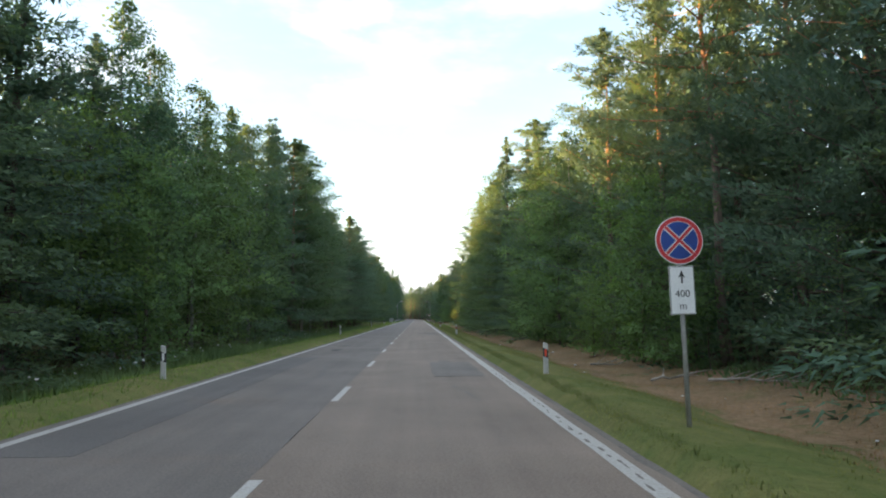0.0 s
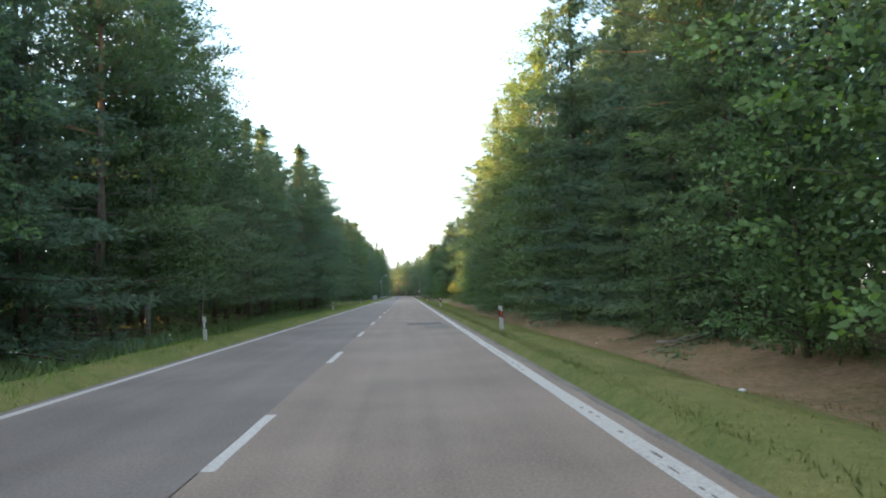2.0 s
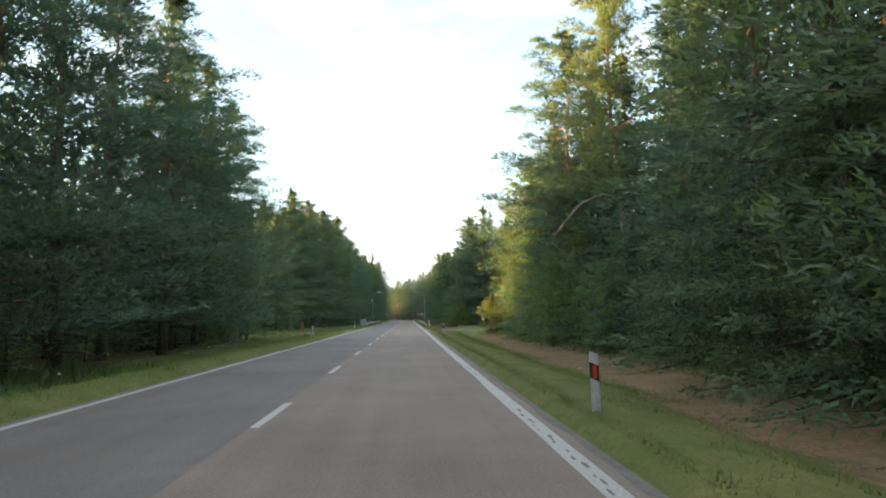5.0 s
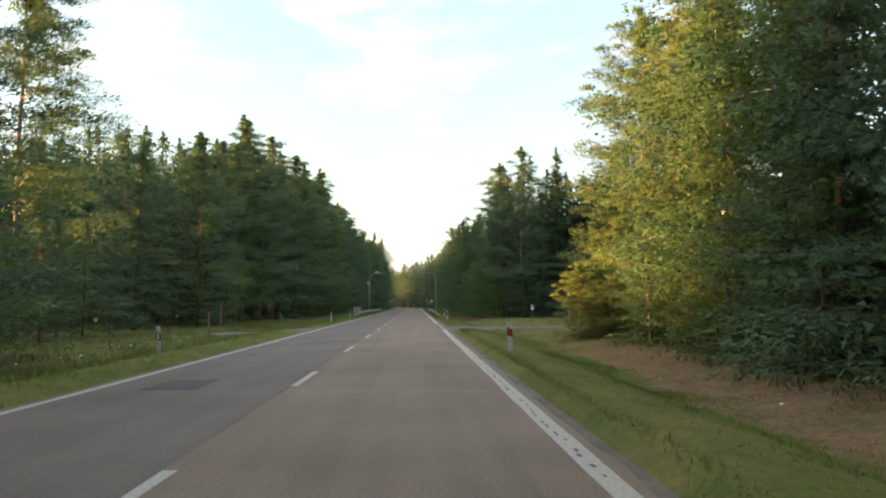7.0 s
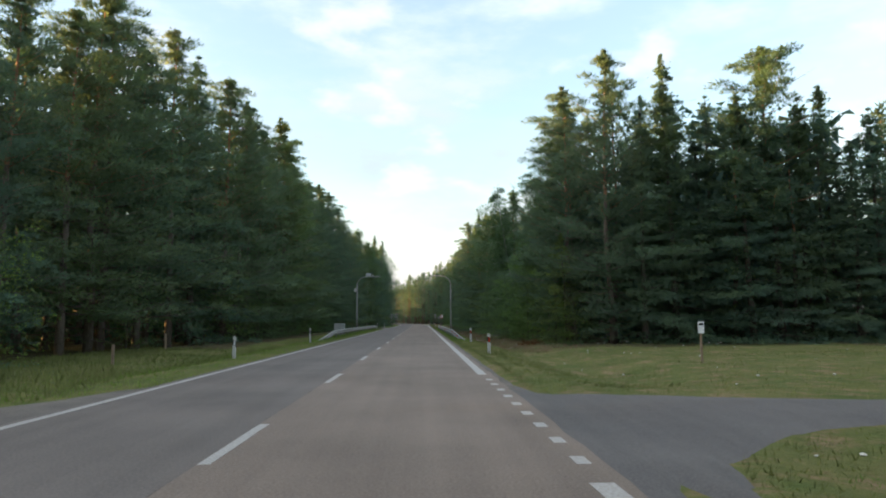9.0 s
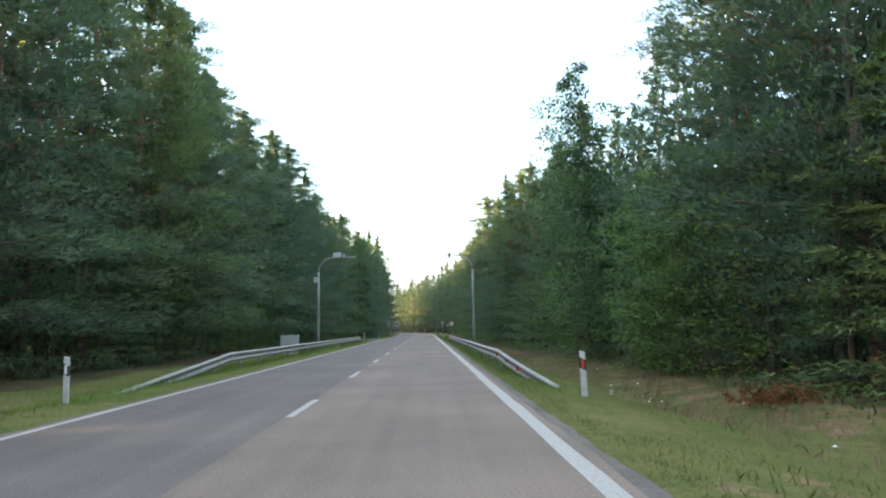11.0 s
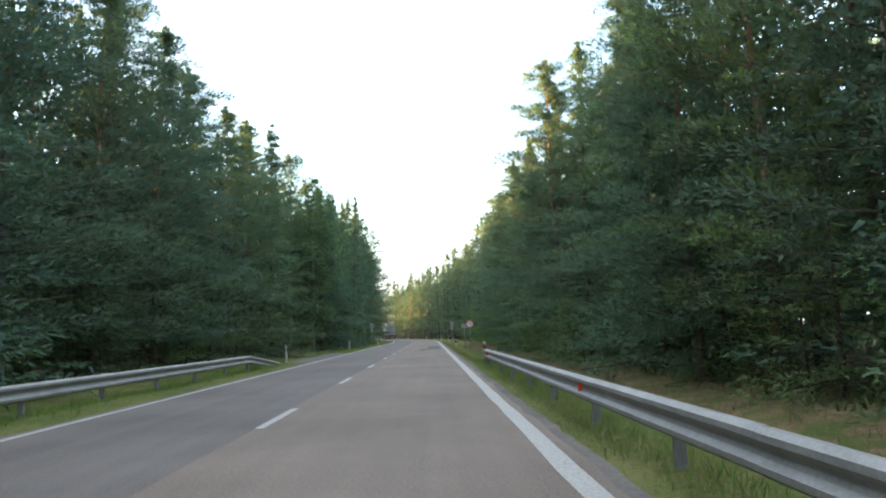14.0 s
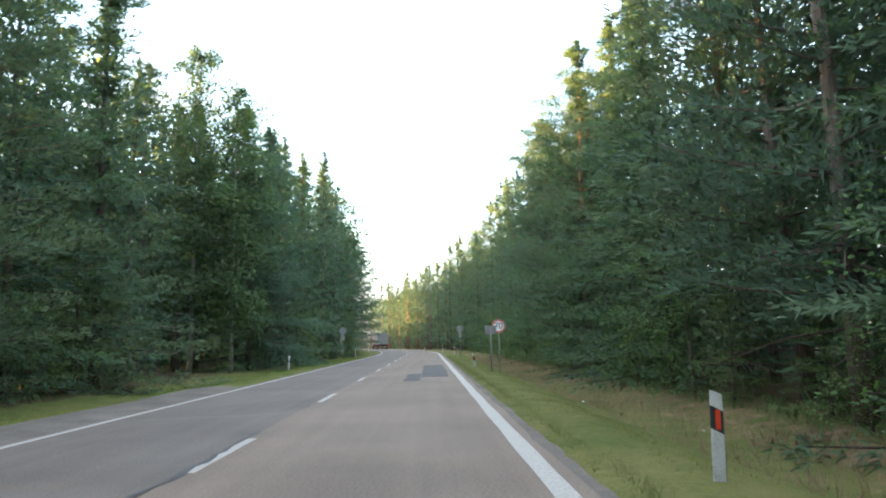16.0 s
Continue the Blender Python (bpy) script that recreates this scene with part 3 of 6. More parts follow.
crack([(101.5, -2.2), (101.9, 2.8)], 0.04, "pale line across both lanes, crack and painted sun streak", "dust_and_sun")
crack([(16.4, 1.75), (16.3, 3.1)], 0.03)
crack([(16.3, 1.86), (13.5, 1.92), (11.3, 2.3)], 0.03)
crack([(11.25, 2.3), (11.15, 3.1)], 0.03)
crack([(9.1, 2.2), (6.5, 2.6)], 0.025)
crack([(7.1, -1.3), (11, -0.9), (15.8, -1.4), (21.8, -1.1)], 0.022)
crack([(166, 1.0), (171, 1.15)], 0.018)
crack([(207.3, 1.6), (207.6, 3.2)], 0.04, "pale crack across the lane", "dust_and_sun")


# the edges of the two tracks that meet the road: distance from its middle, place along it (near edge, far edge)
MOUTH = {
    1: ([(3.7, 128.4), (4.1, 130.2), (4.35, 132.3), (5.0, 134.5), (6.7, 136.3), (9.9, 137.4), (14, 137.4), (60, 139.6)], [(3.7, 143.1), (4.35, 141.1), (6.1, 140.8), (7.8, 140.0), (10.3, 139.3), (14, 139.2), (60, 142.0)]),
    -1: ([(3.4, 130.2), (4.2, 131.2), (4.6, 132.4), (5.3, 133.0), (9, 133.2)], [(3.4, 143.2), (4.6, 141.1), (5.25, 139.5), (5.8, 135.9), (6.5, 135.0), (9, 134.8)]),
}


def side_road(sign, label, reach, material):
    """The crossing track: a flared mouth and a lane that runs off between the trees."""
    rng = random.Random(sign)
    verts, faces, rows = [], [], 46
    for i in range(rows + 1):
        x = sign * ((3.72 if sign > 0 else 3.46) + (reach - 3.7) * (i / rows) ** 1.7)
        y0, y1 = (table(edge, abs(x)) for edge in MOUTH[sign])
        for k in range(7):
            y = y0 + (y1 - y0) * k / 6 + rng.uniform(-0.08, 0.08)
            z = ground_z(x, y) + 0.05 if abs(x) > 4.2 else -0.005
            verts.append((x, y, z - (0.06 if k in (0, 6) else 0)))
    for i in range(rows):
        for k in range(6):
            a = i * 7 + k
            faces.append((a, a + 1, a + 8, a + 7) if sign < 0 else (a, a + 7, a + 8, a + 1))
    ob = part("side_road_right" if sign > 0 else "side_road_left", (verts, faces), M[material], smooth_faces=True)
    tagged(ob, label, "road", kind="structure")


side_road(1, "grey cracked asphalt side road, narrow between the grass", 60, "worn")
side_road(-1, "gravelly side track leaving across the grass", 9, "gravel")


def lay_by(s0, s1, d0, d1, label):
    rng = random.Random(s0)
    ring = []
    for k in range(28):
        a = 2 * math.pi * k / 28
        ring.append(((s0 + s1) / 2 + (s1 - s0) / 2 * math.copysign(abs(math.cos(a)) ** 0.6, math.cos(a)) + rng.uniform(-0.15, 0.15), (d0 + d1) / 2 + (d1 - d0) / 2 * math.copysign(abs(math.sin(a)) ** 0.6, math.sin(a))))
    ms, md = (s0 + s1) / 2, (d0 + d1) / 2
    flat = [(ms, md, 0.04)] + [(ms + (s - ms) * 0.8, md + (d - md) * 0.8, 0.035) for s, d in ring] + [(s, d, -0.05 if d < -3.8 else 0.005) for s, d in ring]
    verts = []
    for s, d, up in flat:
        x, y = on_road(s, d)
        verts.append((x, y, ground_z(x, y) + up))
    faces = [(0, 1 + (k + 1) % 28, 1 + k) for k in range(28)] + [(1 + k, 1 + (k + 1) % 28, 29 + (k + 1) % 28, 29 + k) for k in range(28)]
    ob = part("gravel_patch", (verts, faces), M["gravel"], smooth_faces=True)
    tagged(ob, label, "gravel", kind="structure")


lay_by(229.0, 247.0, -5.3, -3.45, "grey gravel pull-off beside the road")

# ---- trees ----
G = np.random.default_rng


def unit(v):
    return v / np.maximum(np.linalg.norm(v, axis=-1, keepdims=True), 1e-9)


def set_normals(me, normals):
    """Shading normals of a crown: leaves take the light of the bough that they belong to."""
    att = me.attributes.new("custom_normal", "FLOAT_VECTOR", "POINT")
    att.data.foreach_set("vector", normals.reshape(-1).astype(np.float32))


def leaf_cloud(centres, ways, lengths, widths, rng, diamond=False, level=0.0, normals=None, facing=(1.0, 0.0, 0.3)):
    """Many small leaves or needle sprays as one mesh: a centre, a direction, a length and a width each; their fronts turn outwards."""
    n = len(centres)
    ways = unit(ways)
    side = unit(np.cross(ways, unit(rng.normal(size=(n, 3))) + (0, 0, level))) * widths[:, None] / 2
    tip = ways * lengths[:, None]
    if normals is not None:
        side *= np.where(np.einsum("ij,ij->i", np.cross(side, tip), np.broadcast_to(facing, (n, 3))) < 0, -1.0, 1.0)[:, None]
    if diamond:
        v = np.stack([centres, centres + tip * 0.45 + side, centres + tip, centres + tip * 0.45 - side], 1)
    else:
        v = np.stack([centres - side, centres + side, centres + tip], 1)
    k = v.shape[1]
    me = bpy.data.meshes.new("crown")
    me.vertices.add(n * k)
    me.vertices.foreach_set("co", v.reshape(-1).astype(np.float32))
    me.loops.add(n * k)
    me.loops.foreach_set("vertex_index", np.arange(n * k, dtype=np.int32))
    me.polygons.add(n)
    me.polygons.foreach_set("loop_start", np.arange(0, n * k, k, dtype=np.int32))
    me.update(calc_edges=True)
    if normals is not None:
        set_normals(me, np.repeat(unit(normals), k, axis=0))
    return me


def trunk_line(rng, H, sway=0.25, n=9):
    off = np.cumsum(rng.normal(size=(n, 2)) * sway / n ** 0.5, axis=0) * 0.5
    off -= off[0]
    return [(off[i, 0], off[i, 1], H * i / (n - 1) - (0.25 if i == 0 else 0)) for i in range(n)]


def axis_at(line, h):
    zs = [p[2] for p in line]
    return np.array([np.interp(h, zs, [p[0] for p in line]), np.interp(h, zs, [p[1] for p in line]), h])


def pads(anchors, outs, spread, per, rng, flat):
    """Points scattered in flattened clumps round anchors, with a direction and a shading normal each."""
    n = len(anchors)
    ball = unit(rng.normal(size=(n, per, 3))) * rng.uniform(0, 1, (n, per, 1)) ** 0.45
    level = unit(outs * (1, 1, 0.15))
    along = np.einsum("npk,nk->np", ball, level)[..., None] * level[:, None]
    scat = (ball + 0.45 * along) * spread[:, None, None] * np.array([1, 1, flat])
    scat[..., 2] -= 0.16 * np.sum(scat[..., :2] ** 2, -1) / np.maximum(spread[:, None], 0.1)
    pts = anchors[:, None] + scat
    ways = outs[:, None] * 0.75 + ball * 0.55 + rng.normal(size=(n, per, 3)) * 0.40
    normals = ball * 0.55 + level[:, None] * 0.26 + np.array([0, 0, 0.85]) + rng.normal(size=(n, per, 3)) * 0.16
    return pts.reshape(-1, 3), ways.reshape(-1, 3), normals.reshape(-1, 3)


BOUGH = {      # kind: bough radius, flatness, leaf length and width, direction of the tips
    "pine_tree": (0.76, 0.30, 0.172, 0.045, 0.42),
    "spruce_tree": (0.52, 0.32, 0.163, 0.043, -0.28),
    "birch_tree": (0.66, 1.00, 0.125, 0.085, -0.85),
    "broadleaf_tree": (0.58, 0.55, 0.125, 0.088, 0.05),
}


def make_tree(kind, seed, H, leaves, width, low, limbs, far=False):
    """A tree of one kind: trunk with limbs, and a crown of boughs. low: where the crown begins, as a part of the height."""
    rng = G(seed)
    conifer = kind in ("pine_tree", "spruce_tree")
    line = trunk_line(rng, H, 0.35 if kind in ("pine_tree", "birch_tree") else 0.18)
    r0 = {"pine_tree": 0.0110, "spruce_tree": 0.0110, "birch_tree": 0.0070, "broadleaf_tree": 0.0100}[kind] * H
    radius, flat, leaf_l, leaf_w, droop = BOUGH[kind]
    small = 0.55 if H < 5 else 0.75 if H < 6.5 else 1.0
    tv, tf = [], []
    tube(tv, tf, line, [r0 * (1.15 if i == 0 else 1 - 0.92 * i / 8) for i in range(9)], 5 if far else 8)
    anchors, outs, sizes, core, core_out = [], [], [], [], []
    hb = low * H
    for i in range(limbs):
        u = ((i + rng.uniform()) / limbs) ** (0.9 if kind == "spruce_tree" else 1.0)
        if conifer:      # limbs stand in tiers
            tiers = limbs // 5
            u = min(0.99, max(0.0, (i // 5 + 0.5 + rng.normal() * (0.42 if kind == "pine_tree" else 0.30)) / tiers))
        h = hb + (H - hb) * u * 0.97
        az = (i * 2.39996 if not conifer else (i // 5) * 0.8 + i * 1.2566) + rng.normal() * 0.35
        out = np.array([math.cos(az), math.sin(az), 0.0])
        if kind == "pine_tree":
            L = (width * (1 - u) ** 0.56 * (0.74 + 0.26 * min(1.0, u / 0.2)) * rng.uniform(0.62, 1.18) + 0.15) * (1.22 if rng.uniform() < 0.12 else 1.0)
            rise, curl = -0.10 + 0.60 * u, 0.16
        elif kind == "spruce_tree":
            L = (width * (1 - u) ** 0.85 + 0.10) * rng.uniform(0.74, 1.16)
            rise, curl = -0.34 + 0.6 * u, 0.14
        elif kind == "birch_tree":
            L = width * math.sin(math.pi * min(0.98, 0.16 + 0.80 * u)) ** 0.8 * rng.uniform(0.5, 1.15)
            rise, curl = 0.55, -0.55
        else:
            L = width * math.sin(math.pi * min(0.95, 0.22 + 0.70 * u)) ** 0.6 * rng.uniform(0.65, 1.15)
            rise, curl = 0.10 + 0.5 * u, 0.05
        a0 = axis_at(line, h)
        at = lambda q: a0 + out * L * q + np.array([0, 0, L * (rise * q + curl * q * q)])
        rl = max(0.012, r0 * 0.26 * (1 - u) + 0.008)
        if not far and (kind == "pine_tree" or i % 2 == 0):
            tube(tv, tf, [tuple(at(q)) for q in (0, 0.35, 0.7, 1.0)], [rl, rl * 0.7, rl * 0.45, rl * 0.2], 3)
        taper = (1.10 - 0.60 * u) if conifer else 1.0
        size = radius * small * taper
        count = max(1, int(round(L / (1.15 * size))))
        inner = min(1.0, 0.55 * size / L) if count > 1 else 0.75
        for q in np.linspace(inner if kind != "pine_tree" else max(inner, 0.38), 1.0, count):
            across = np.array([-out[1], out[0], 0]) * rng.normal() * 0.20 * L * (1.1 - 0.5 * q)
            anchors.append(at(q) + across)
            outs.append(out + np.array([0, 0, droop + (0.5 * u if conifer else 0)]))
            sizes.append(min(size, 0.45 * L + 0.08) * rng.uniform(0.65, 1.25))
        if H > 7:
            for _ in range(2 if far else 16):
                core.append(at(rng.uniform(0.03, 0.42)) + rng.normal(size=3) * (0.15, 0.15, 0.2))
                core_out.append(out + (0, 0, 0.2))
    if conifer:          # the leader and the upright tips about it
        for q in np.linspace(0.80, 1.0, 15):
            away = rng.normal(size=3) * (1.0 - q) * (1.6, 1.6, 0.8) * small
            anchors.append(axis_at(line, H * q) + away + (0, 0, 0.04))
            outs.append(np.array([0.0, 0.0, 1.3]) + rng.normal(size=3) * 0.18 + away * 0.5)
            sizes.append(radius * small * (0.16 + 1.6 * (1.0 - q)))
    if kind == "pine_tree" and not far:          # dead stubs under the crown
        for i in range(9):
            h, az = rng.uniform(0.12, 0.9) * max(hb, 0.2 * H), rng.uniform(0, 6.28)
            L = rng.uniform(0.4, 1.9)
            a0 = axis_at(line, h)
            o = np.array([math.cos(az), math.sin(az), rng.uniform(-0.25, 0.2)])
            tube(tv, tf, [tuple(a0), tuple(a0 + o * L * 0.5), tuple(a0 + o * L + np.array([0, 0, -0.12 * L]))], [0.03, 0.02, 0.008], 3)
    anchors, outs, sizes = np.array(anchors), np.array(outs), np.array(sizes)
    if not far and H > 5:                             # the crown is thinner on the side turned to the woods (local -x)
        stay = (outs[:, 0] > -0.30) | (rng.uniform(size=len(outs)) < 0.25)
        anchors, outs, sizes = anchors[stay], outs[stay], sizes[stay]
    per = max(3, leaves // len(anchors))
    pts, ways, normals = pads(anchors, outs, sizes, per, rng, flat)
    n = len(pts)
    grow = (0.80 if H < 5 else 0.8 if H < 6.5 else 1.0) * (1.0 if not far else 1.3 if leaves > 2000 else 2.2 if leaves > 400 else 4.0)
    lengths, widths = leaf_l * grow * rng.uniform(0.6, 1.35, n), leaf_w * grow * rng.uniform(0.7, 1.3, n) * (1.6 if far else 1.0)
    if core:                                          # large inner leaves about the stem, added to block sky and light holes
        c, o = np.array(core), np.array(core_out)
        m = len(c)
        big = (0.42 if far else 0.20) if kind != "birch_tree" else 0.18
        pts, ways = np.concatenate([pts, c]), np.concatenate([ways, o + rng.normal(size=(m, 3)) * 0.6])
        normals = np.concatenate([normals, o * 0.6 + (0, 0, 0.4) + rng.normal(size=(m, 3)) * 0.2])
        lengths, widths = np.concatenate([lengths, rng.uniform(0.6, 1.2, m) * big]), np.concatenate([widths, rng.uniform(0.5, 0.9, m) * big])
    cm = leaf_cloud(pts, ways, lengths, widths, rng, not conifer, 0.4 if conifer else 0.2, normals)
    mats = {"pine_tree": ("pine_bark", "pine"), "spruce_tree": ("spruce_bark", "spruce"), "birch_tree": ("birch_bark", "birch"), "broadleaf_tree": ("oak_bark", "broad")}[kind]
    tm = bpy.data.meshes.new("trunk")
    tm.from_pydata(tv, [], tf)
    tm.materials.append(M[mats[0]])
    if kind == "pine_tree":
        tm.materials.append(M["pine_bark_high"])
        zs = np.array([tv[f[0]][2] for f in tf])
        tm.polygons.foreach_set("material_index", (zs > 0.42 * H).astype(np.int32))
    tm.polygons.foreach_set("use_smooth", [True] * len(tm.polygons))
    cm.materials.append(M[mats[1]])
    return tm, cm


LABELS = {
    "pine_tree": ("tall Scots pine with dark needles and orange upper bark", "pine tree"),
    "spruce_tree": ("dark green spruce with drooping branches to the ground", "spruce tree"),
    "birch_tree": ("birch with a white trunk and hanging green leaves", "birch tree"),
    "broadleaf_tree": ("leafy green broadleaf tree at the forest edge", "broadleaf tree"),
}
# kind: near shapes and far shapes, each built at its own height
SHAPES = {
    ("pine_tree", 0): [(15.0, *make_tree("pine_tree", 11 + i, 15.0, 19500, 2.9 + 0.2 * i, (0.10, 0.05, 0.08, 0.40)[i], (66, 74, 68, 52)[i])) for i in range(4)],
    ("spruce_tree", 0): [(14.0, *make_tree("spruce_tree", 31 + i, 14.0, 18000, 2.5 + 0.3 * i, 0.03, 100)) for i in range(3)],
    ("birch_tree", 0): [(14.0, *make_tree("birch_tree", 51 + i, 14.0, 14000, 2.2 + 0.25 * i, 0.13, 60)) for i in range(3)],
    ("broadleaf_tree", 0): [(8.0, *make_tree("broadleaf_tree", 71 + i, 8.0, 8500, 2.5 + 0.2 * i, 0.06, 40)) for i in range(3)],
    ("pine_tree", 3): [(3.5, *make_tree("pine_tree", 91, 3.5, 9000, 1.5, 0.03, 50))],
    ("pine_tree", 1): [(15.0, *make_tree("pine_tree", 111 + i, 15.0, 3600, 3.1, (0.16, 0.08, 0.12)[i], 60, True)) for i in range(3)],
    ("spruce_tree", 1): [(14.0, *make_tree("spruce_tree", 131 + i, 14.0, 3600, 2.5, 0.06, 65, True)) for i in range(3)],
    ("birch_tree", 1): [(14.0, *make_tree("birch_tree", 151, 14.0, 2600, 2.4, 0.25, 34, True))],
    ("broadleaf_tree", 1): [(8.0, *make_tree("broadleaf_tree", 171 + i, 8.0, 2200, 2.7, 0.08, 24, True)) for i in range(2)],
}
# small growth under the edge trees, and woods far back
SHAPES[("spruce_tree", 2)] = [(6.0, *make_tree("spruce_tree", 34 + i, 6.0, 7000, 1.9, 0.02, 60)) for i in range(2)]
for _, _, crown in SHAPES[("spruce_tree", 2)]:
    crown.materials[0] = M["young_spruce"]
SHAPES[("broadleaf_tree", 2)] = [(5.2, *make_tree("broadleaf_tree", 75 + i, 5.2, 2200, 2.0, 0.02, 34)) for i in range(2)]
SHAPES[("pine_tree", 6)] = [(15.0, *make_tree("pine_tree", 95 + i, 15.0, 40000, 4.4, 0.05, 95)) for i in range(2)]
# crowns that stand in the sun take the gold-tinted needles
for _, _, crown in (SHAPES[("pine_tree", 6)][0], SHAPES[("pine_tree", 3)][0]):
    crown.materials[0] = M["sun_gold_pine"]
SHAPES[("pine_tree", 4)] = [(15.0, *make_tree("pine_tree", 114 + i, 15.0, 700, 3.1, 0.12, 32, True)) for i in range(2)]
SHAPES[("spruce_tree", 4)] = [(14.0, *make_tree("spruce_tree", 134 + i, 14.0, 700, 2.5, 0.05, 34, True)) for i in range(2)]
SHAPES[("birch_tree", 4)], SHAPES[("broadleaf_tree", 4)] = SHAPES[("birch_tree", 1)], SHAPES[("broadleaf_tree", 1)]
TR = random.Random(5)
TREES = []


def plant(kind, s, d, H, far=0, wide=1.0, which=None, label="", world=False, lean=0.0):
    x, y = (d, s) if world else on_road(s, d)
    shapes = SHAPES[(kind, far)]
    h, tm, cm = shapes[(TR.randrange(len(shapes)) if which is None else which) % len(shapes)]
    f = H / h
    road_side = (math.pi + 0.5 if x > 0 else -0.5) + TR.uniform(-0.7, 0.7)
    m = Matrix.LocRotScale((x, y, ground_z(x, y) - 0.05), Euler((radians(TR.uniform(-1.5, 1.5)), radians(TR.uniform(-1.5, 1.5)), road_side + TR.uniform(-0.5, 0.5) if far == 1 else road_side)), (f * wide, f * wide, f))
    if lean:
        m = Matrix.Translation(m.translation) @ Matrix.Rotation(radians(-lean), 4, "Y") @ Matrix.Translation(-m.translation) @ m
    ob = thing(kind, label or LABELS[kind][0], LABELS[kind][1], "forest trees along the road", m)
    sharing("trunk", tm, ob, Matrix())
    sharing("crown", cm, ob, Matrix())
    TREES.append((s, d, H))
    return ob


LEFT_H = [(-28, 16.5), (12, 15.5), (20, 13.0), (25, 13.4), (31, 14.6), (39, 14.0), (50, 17.2), (56, 17.4), (62, 15.0), (76, 13.6), (91, 14.2), (105, 13.2), (113.0, 12.5), (115.5, 5.6), (134.1, 5.6), (136.3, 13.4), (150, 13.2), (157, 15.0), (162, 18.0), (178, 18.4), (200, 18.8), (215, 17.9), (240, 16.6), (256, 18.2), (283, 19.0), (312, 20), (337, 20), (592, 18)]
RIGHT_H = [(-28, 15.5), (15, 15.8), (28, 17.0), (45, 17.6), (60, 17.8), (75, 17.2), (84, 16.6), (100, 16.2), (119.5, 15), (126.6, 14.5), (163, 16.0), (172, 16.2), (184, 15.2), (192, 14.9), (200, 14.0), (214, 14.2), (222, 16.0), (230, 17.4), (240, 16.9), (250, 15.9), (256, 15.6), (278, 17.6), (315, 18.5), (592, 17)]
LEFT_D = [(-28.2, -9.6), (101, -9.4), (115.6, -9.9), (123.4, -13.8), (161.1, -13.4), (175, -11.5), (202.8, -10.8), (255, -10.2), (275, -8.4), (330, -8.0), (592, -10)]
RIGHT_D = [(-28.2, 11.3), (27.8, 11.0), (50, 10.7), (62, 10.3), (78, 10.5), (101, 11.3), (121.5, 11.6), (163.1, 11.2), (202.8, 10.8), (219.2, 10.4), (239.6, 10.4), (256.6, 10.9), (592, 11.5)]


def open_ground(s, d):
    """Clearings where no tree stands."""
    x, y = on_road(s, d)
    if side_dist(x, y) < 4.5:
        return True
    if d > 0 and 128.2 < s < 162.6 and d < 27:
        return True
    if d < 0 and 250.7 < s < 261.1 and d > -12.5:
        return True
    return d < 0 and 392 < s < 412


def kinds_left(s):
    if s < 45.9:
        return (("birch_tree", 1), ("broadleaf_tree", 2), ("spruce_tree", 5), ("pine_tree", 3))
    if s < 62.9:
        return (("birch_tree", 3), ("pine_tree", 3))
    if s < 168:
        return (("pine_tree", 7), ("spruce_tree", 1))
    if s < 243.8:
        return (("pine_tree", 5), ("spruce_tree", 3))
    return (("spruce_tree", 4), ("pine_tree", 3), ("birch_tree", 1))


def kinds_right_edge(s):
    if 31.2 < s < 36.5:
        return (("birch_tree", 1),)
    if 174 < s < 189.1:
        return (("broadleaf_tree", 2), ("birch_tree", 2), ("pine_tree", 2))
    if 18.2 < s <= 31.2:
        return (("pine_tree", 1),)
    return kinds_right(s)


def kinds_right(s):
    if s < 60.9:
        return (("pine_tree", 5), ("spruce_tree", 4), ("birch_tree", 1))
    if s < 129.8:
        return (("pine_tree", 3), ("spruce_tree", 5), ("birch_tree", 1))
    if s < 202.8:
        return (("pine_tree", 5), ("spruce_tree", 3), ("birch_tree", 1))
    return (("spruce_tree", 4), ("pine_tree", 6))


FAR = []


def far_tree(kind, s, d, H, wide=1.0, world=False):
    """A tree too far back to be told apart; joined with its kind later on."""
    x, y = (d, s) if world else on_road(s, d)
    h, tm, cm = TR.choice(SHAPES[(kind, 4)])
    f = H / h
    FAR.append((kind, tm, cm, Matrix.LocRotScale((x, y, ground_z(x, y) - 0.05), Euler((0, 0, (math.pi + 0.6 if x > 0 else -0.6) + TR.uniform(-0.7, 0.7))), (f * wide, f * wide, f))))


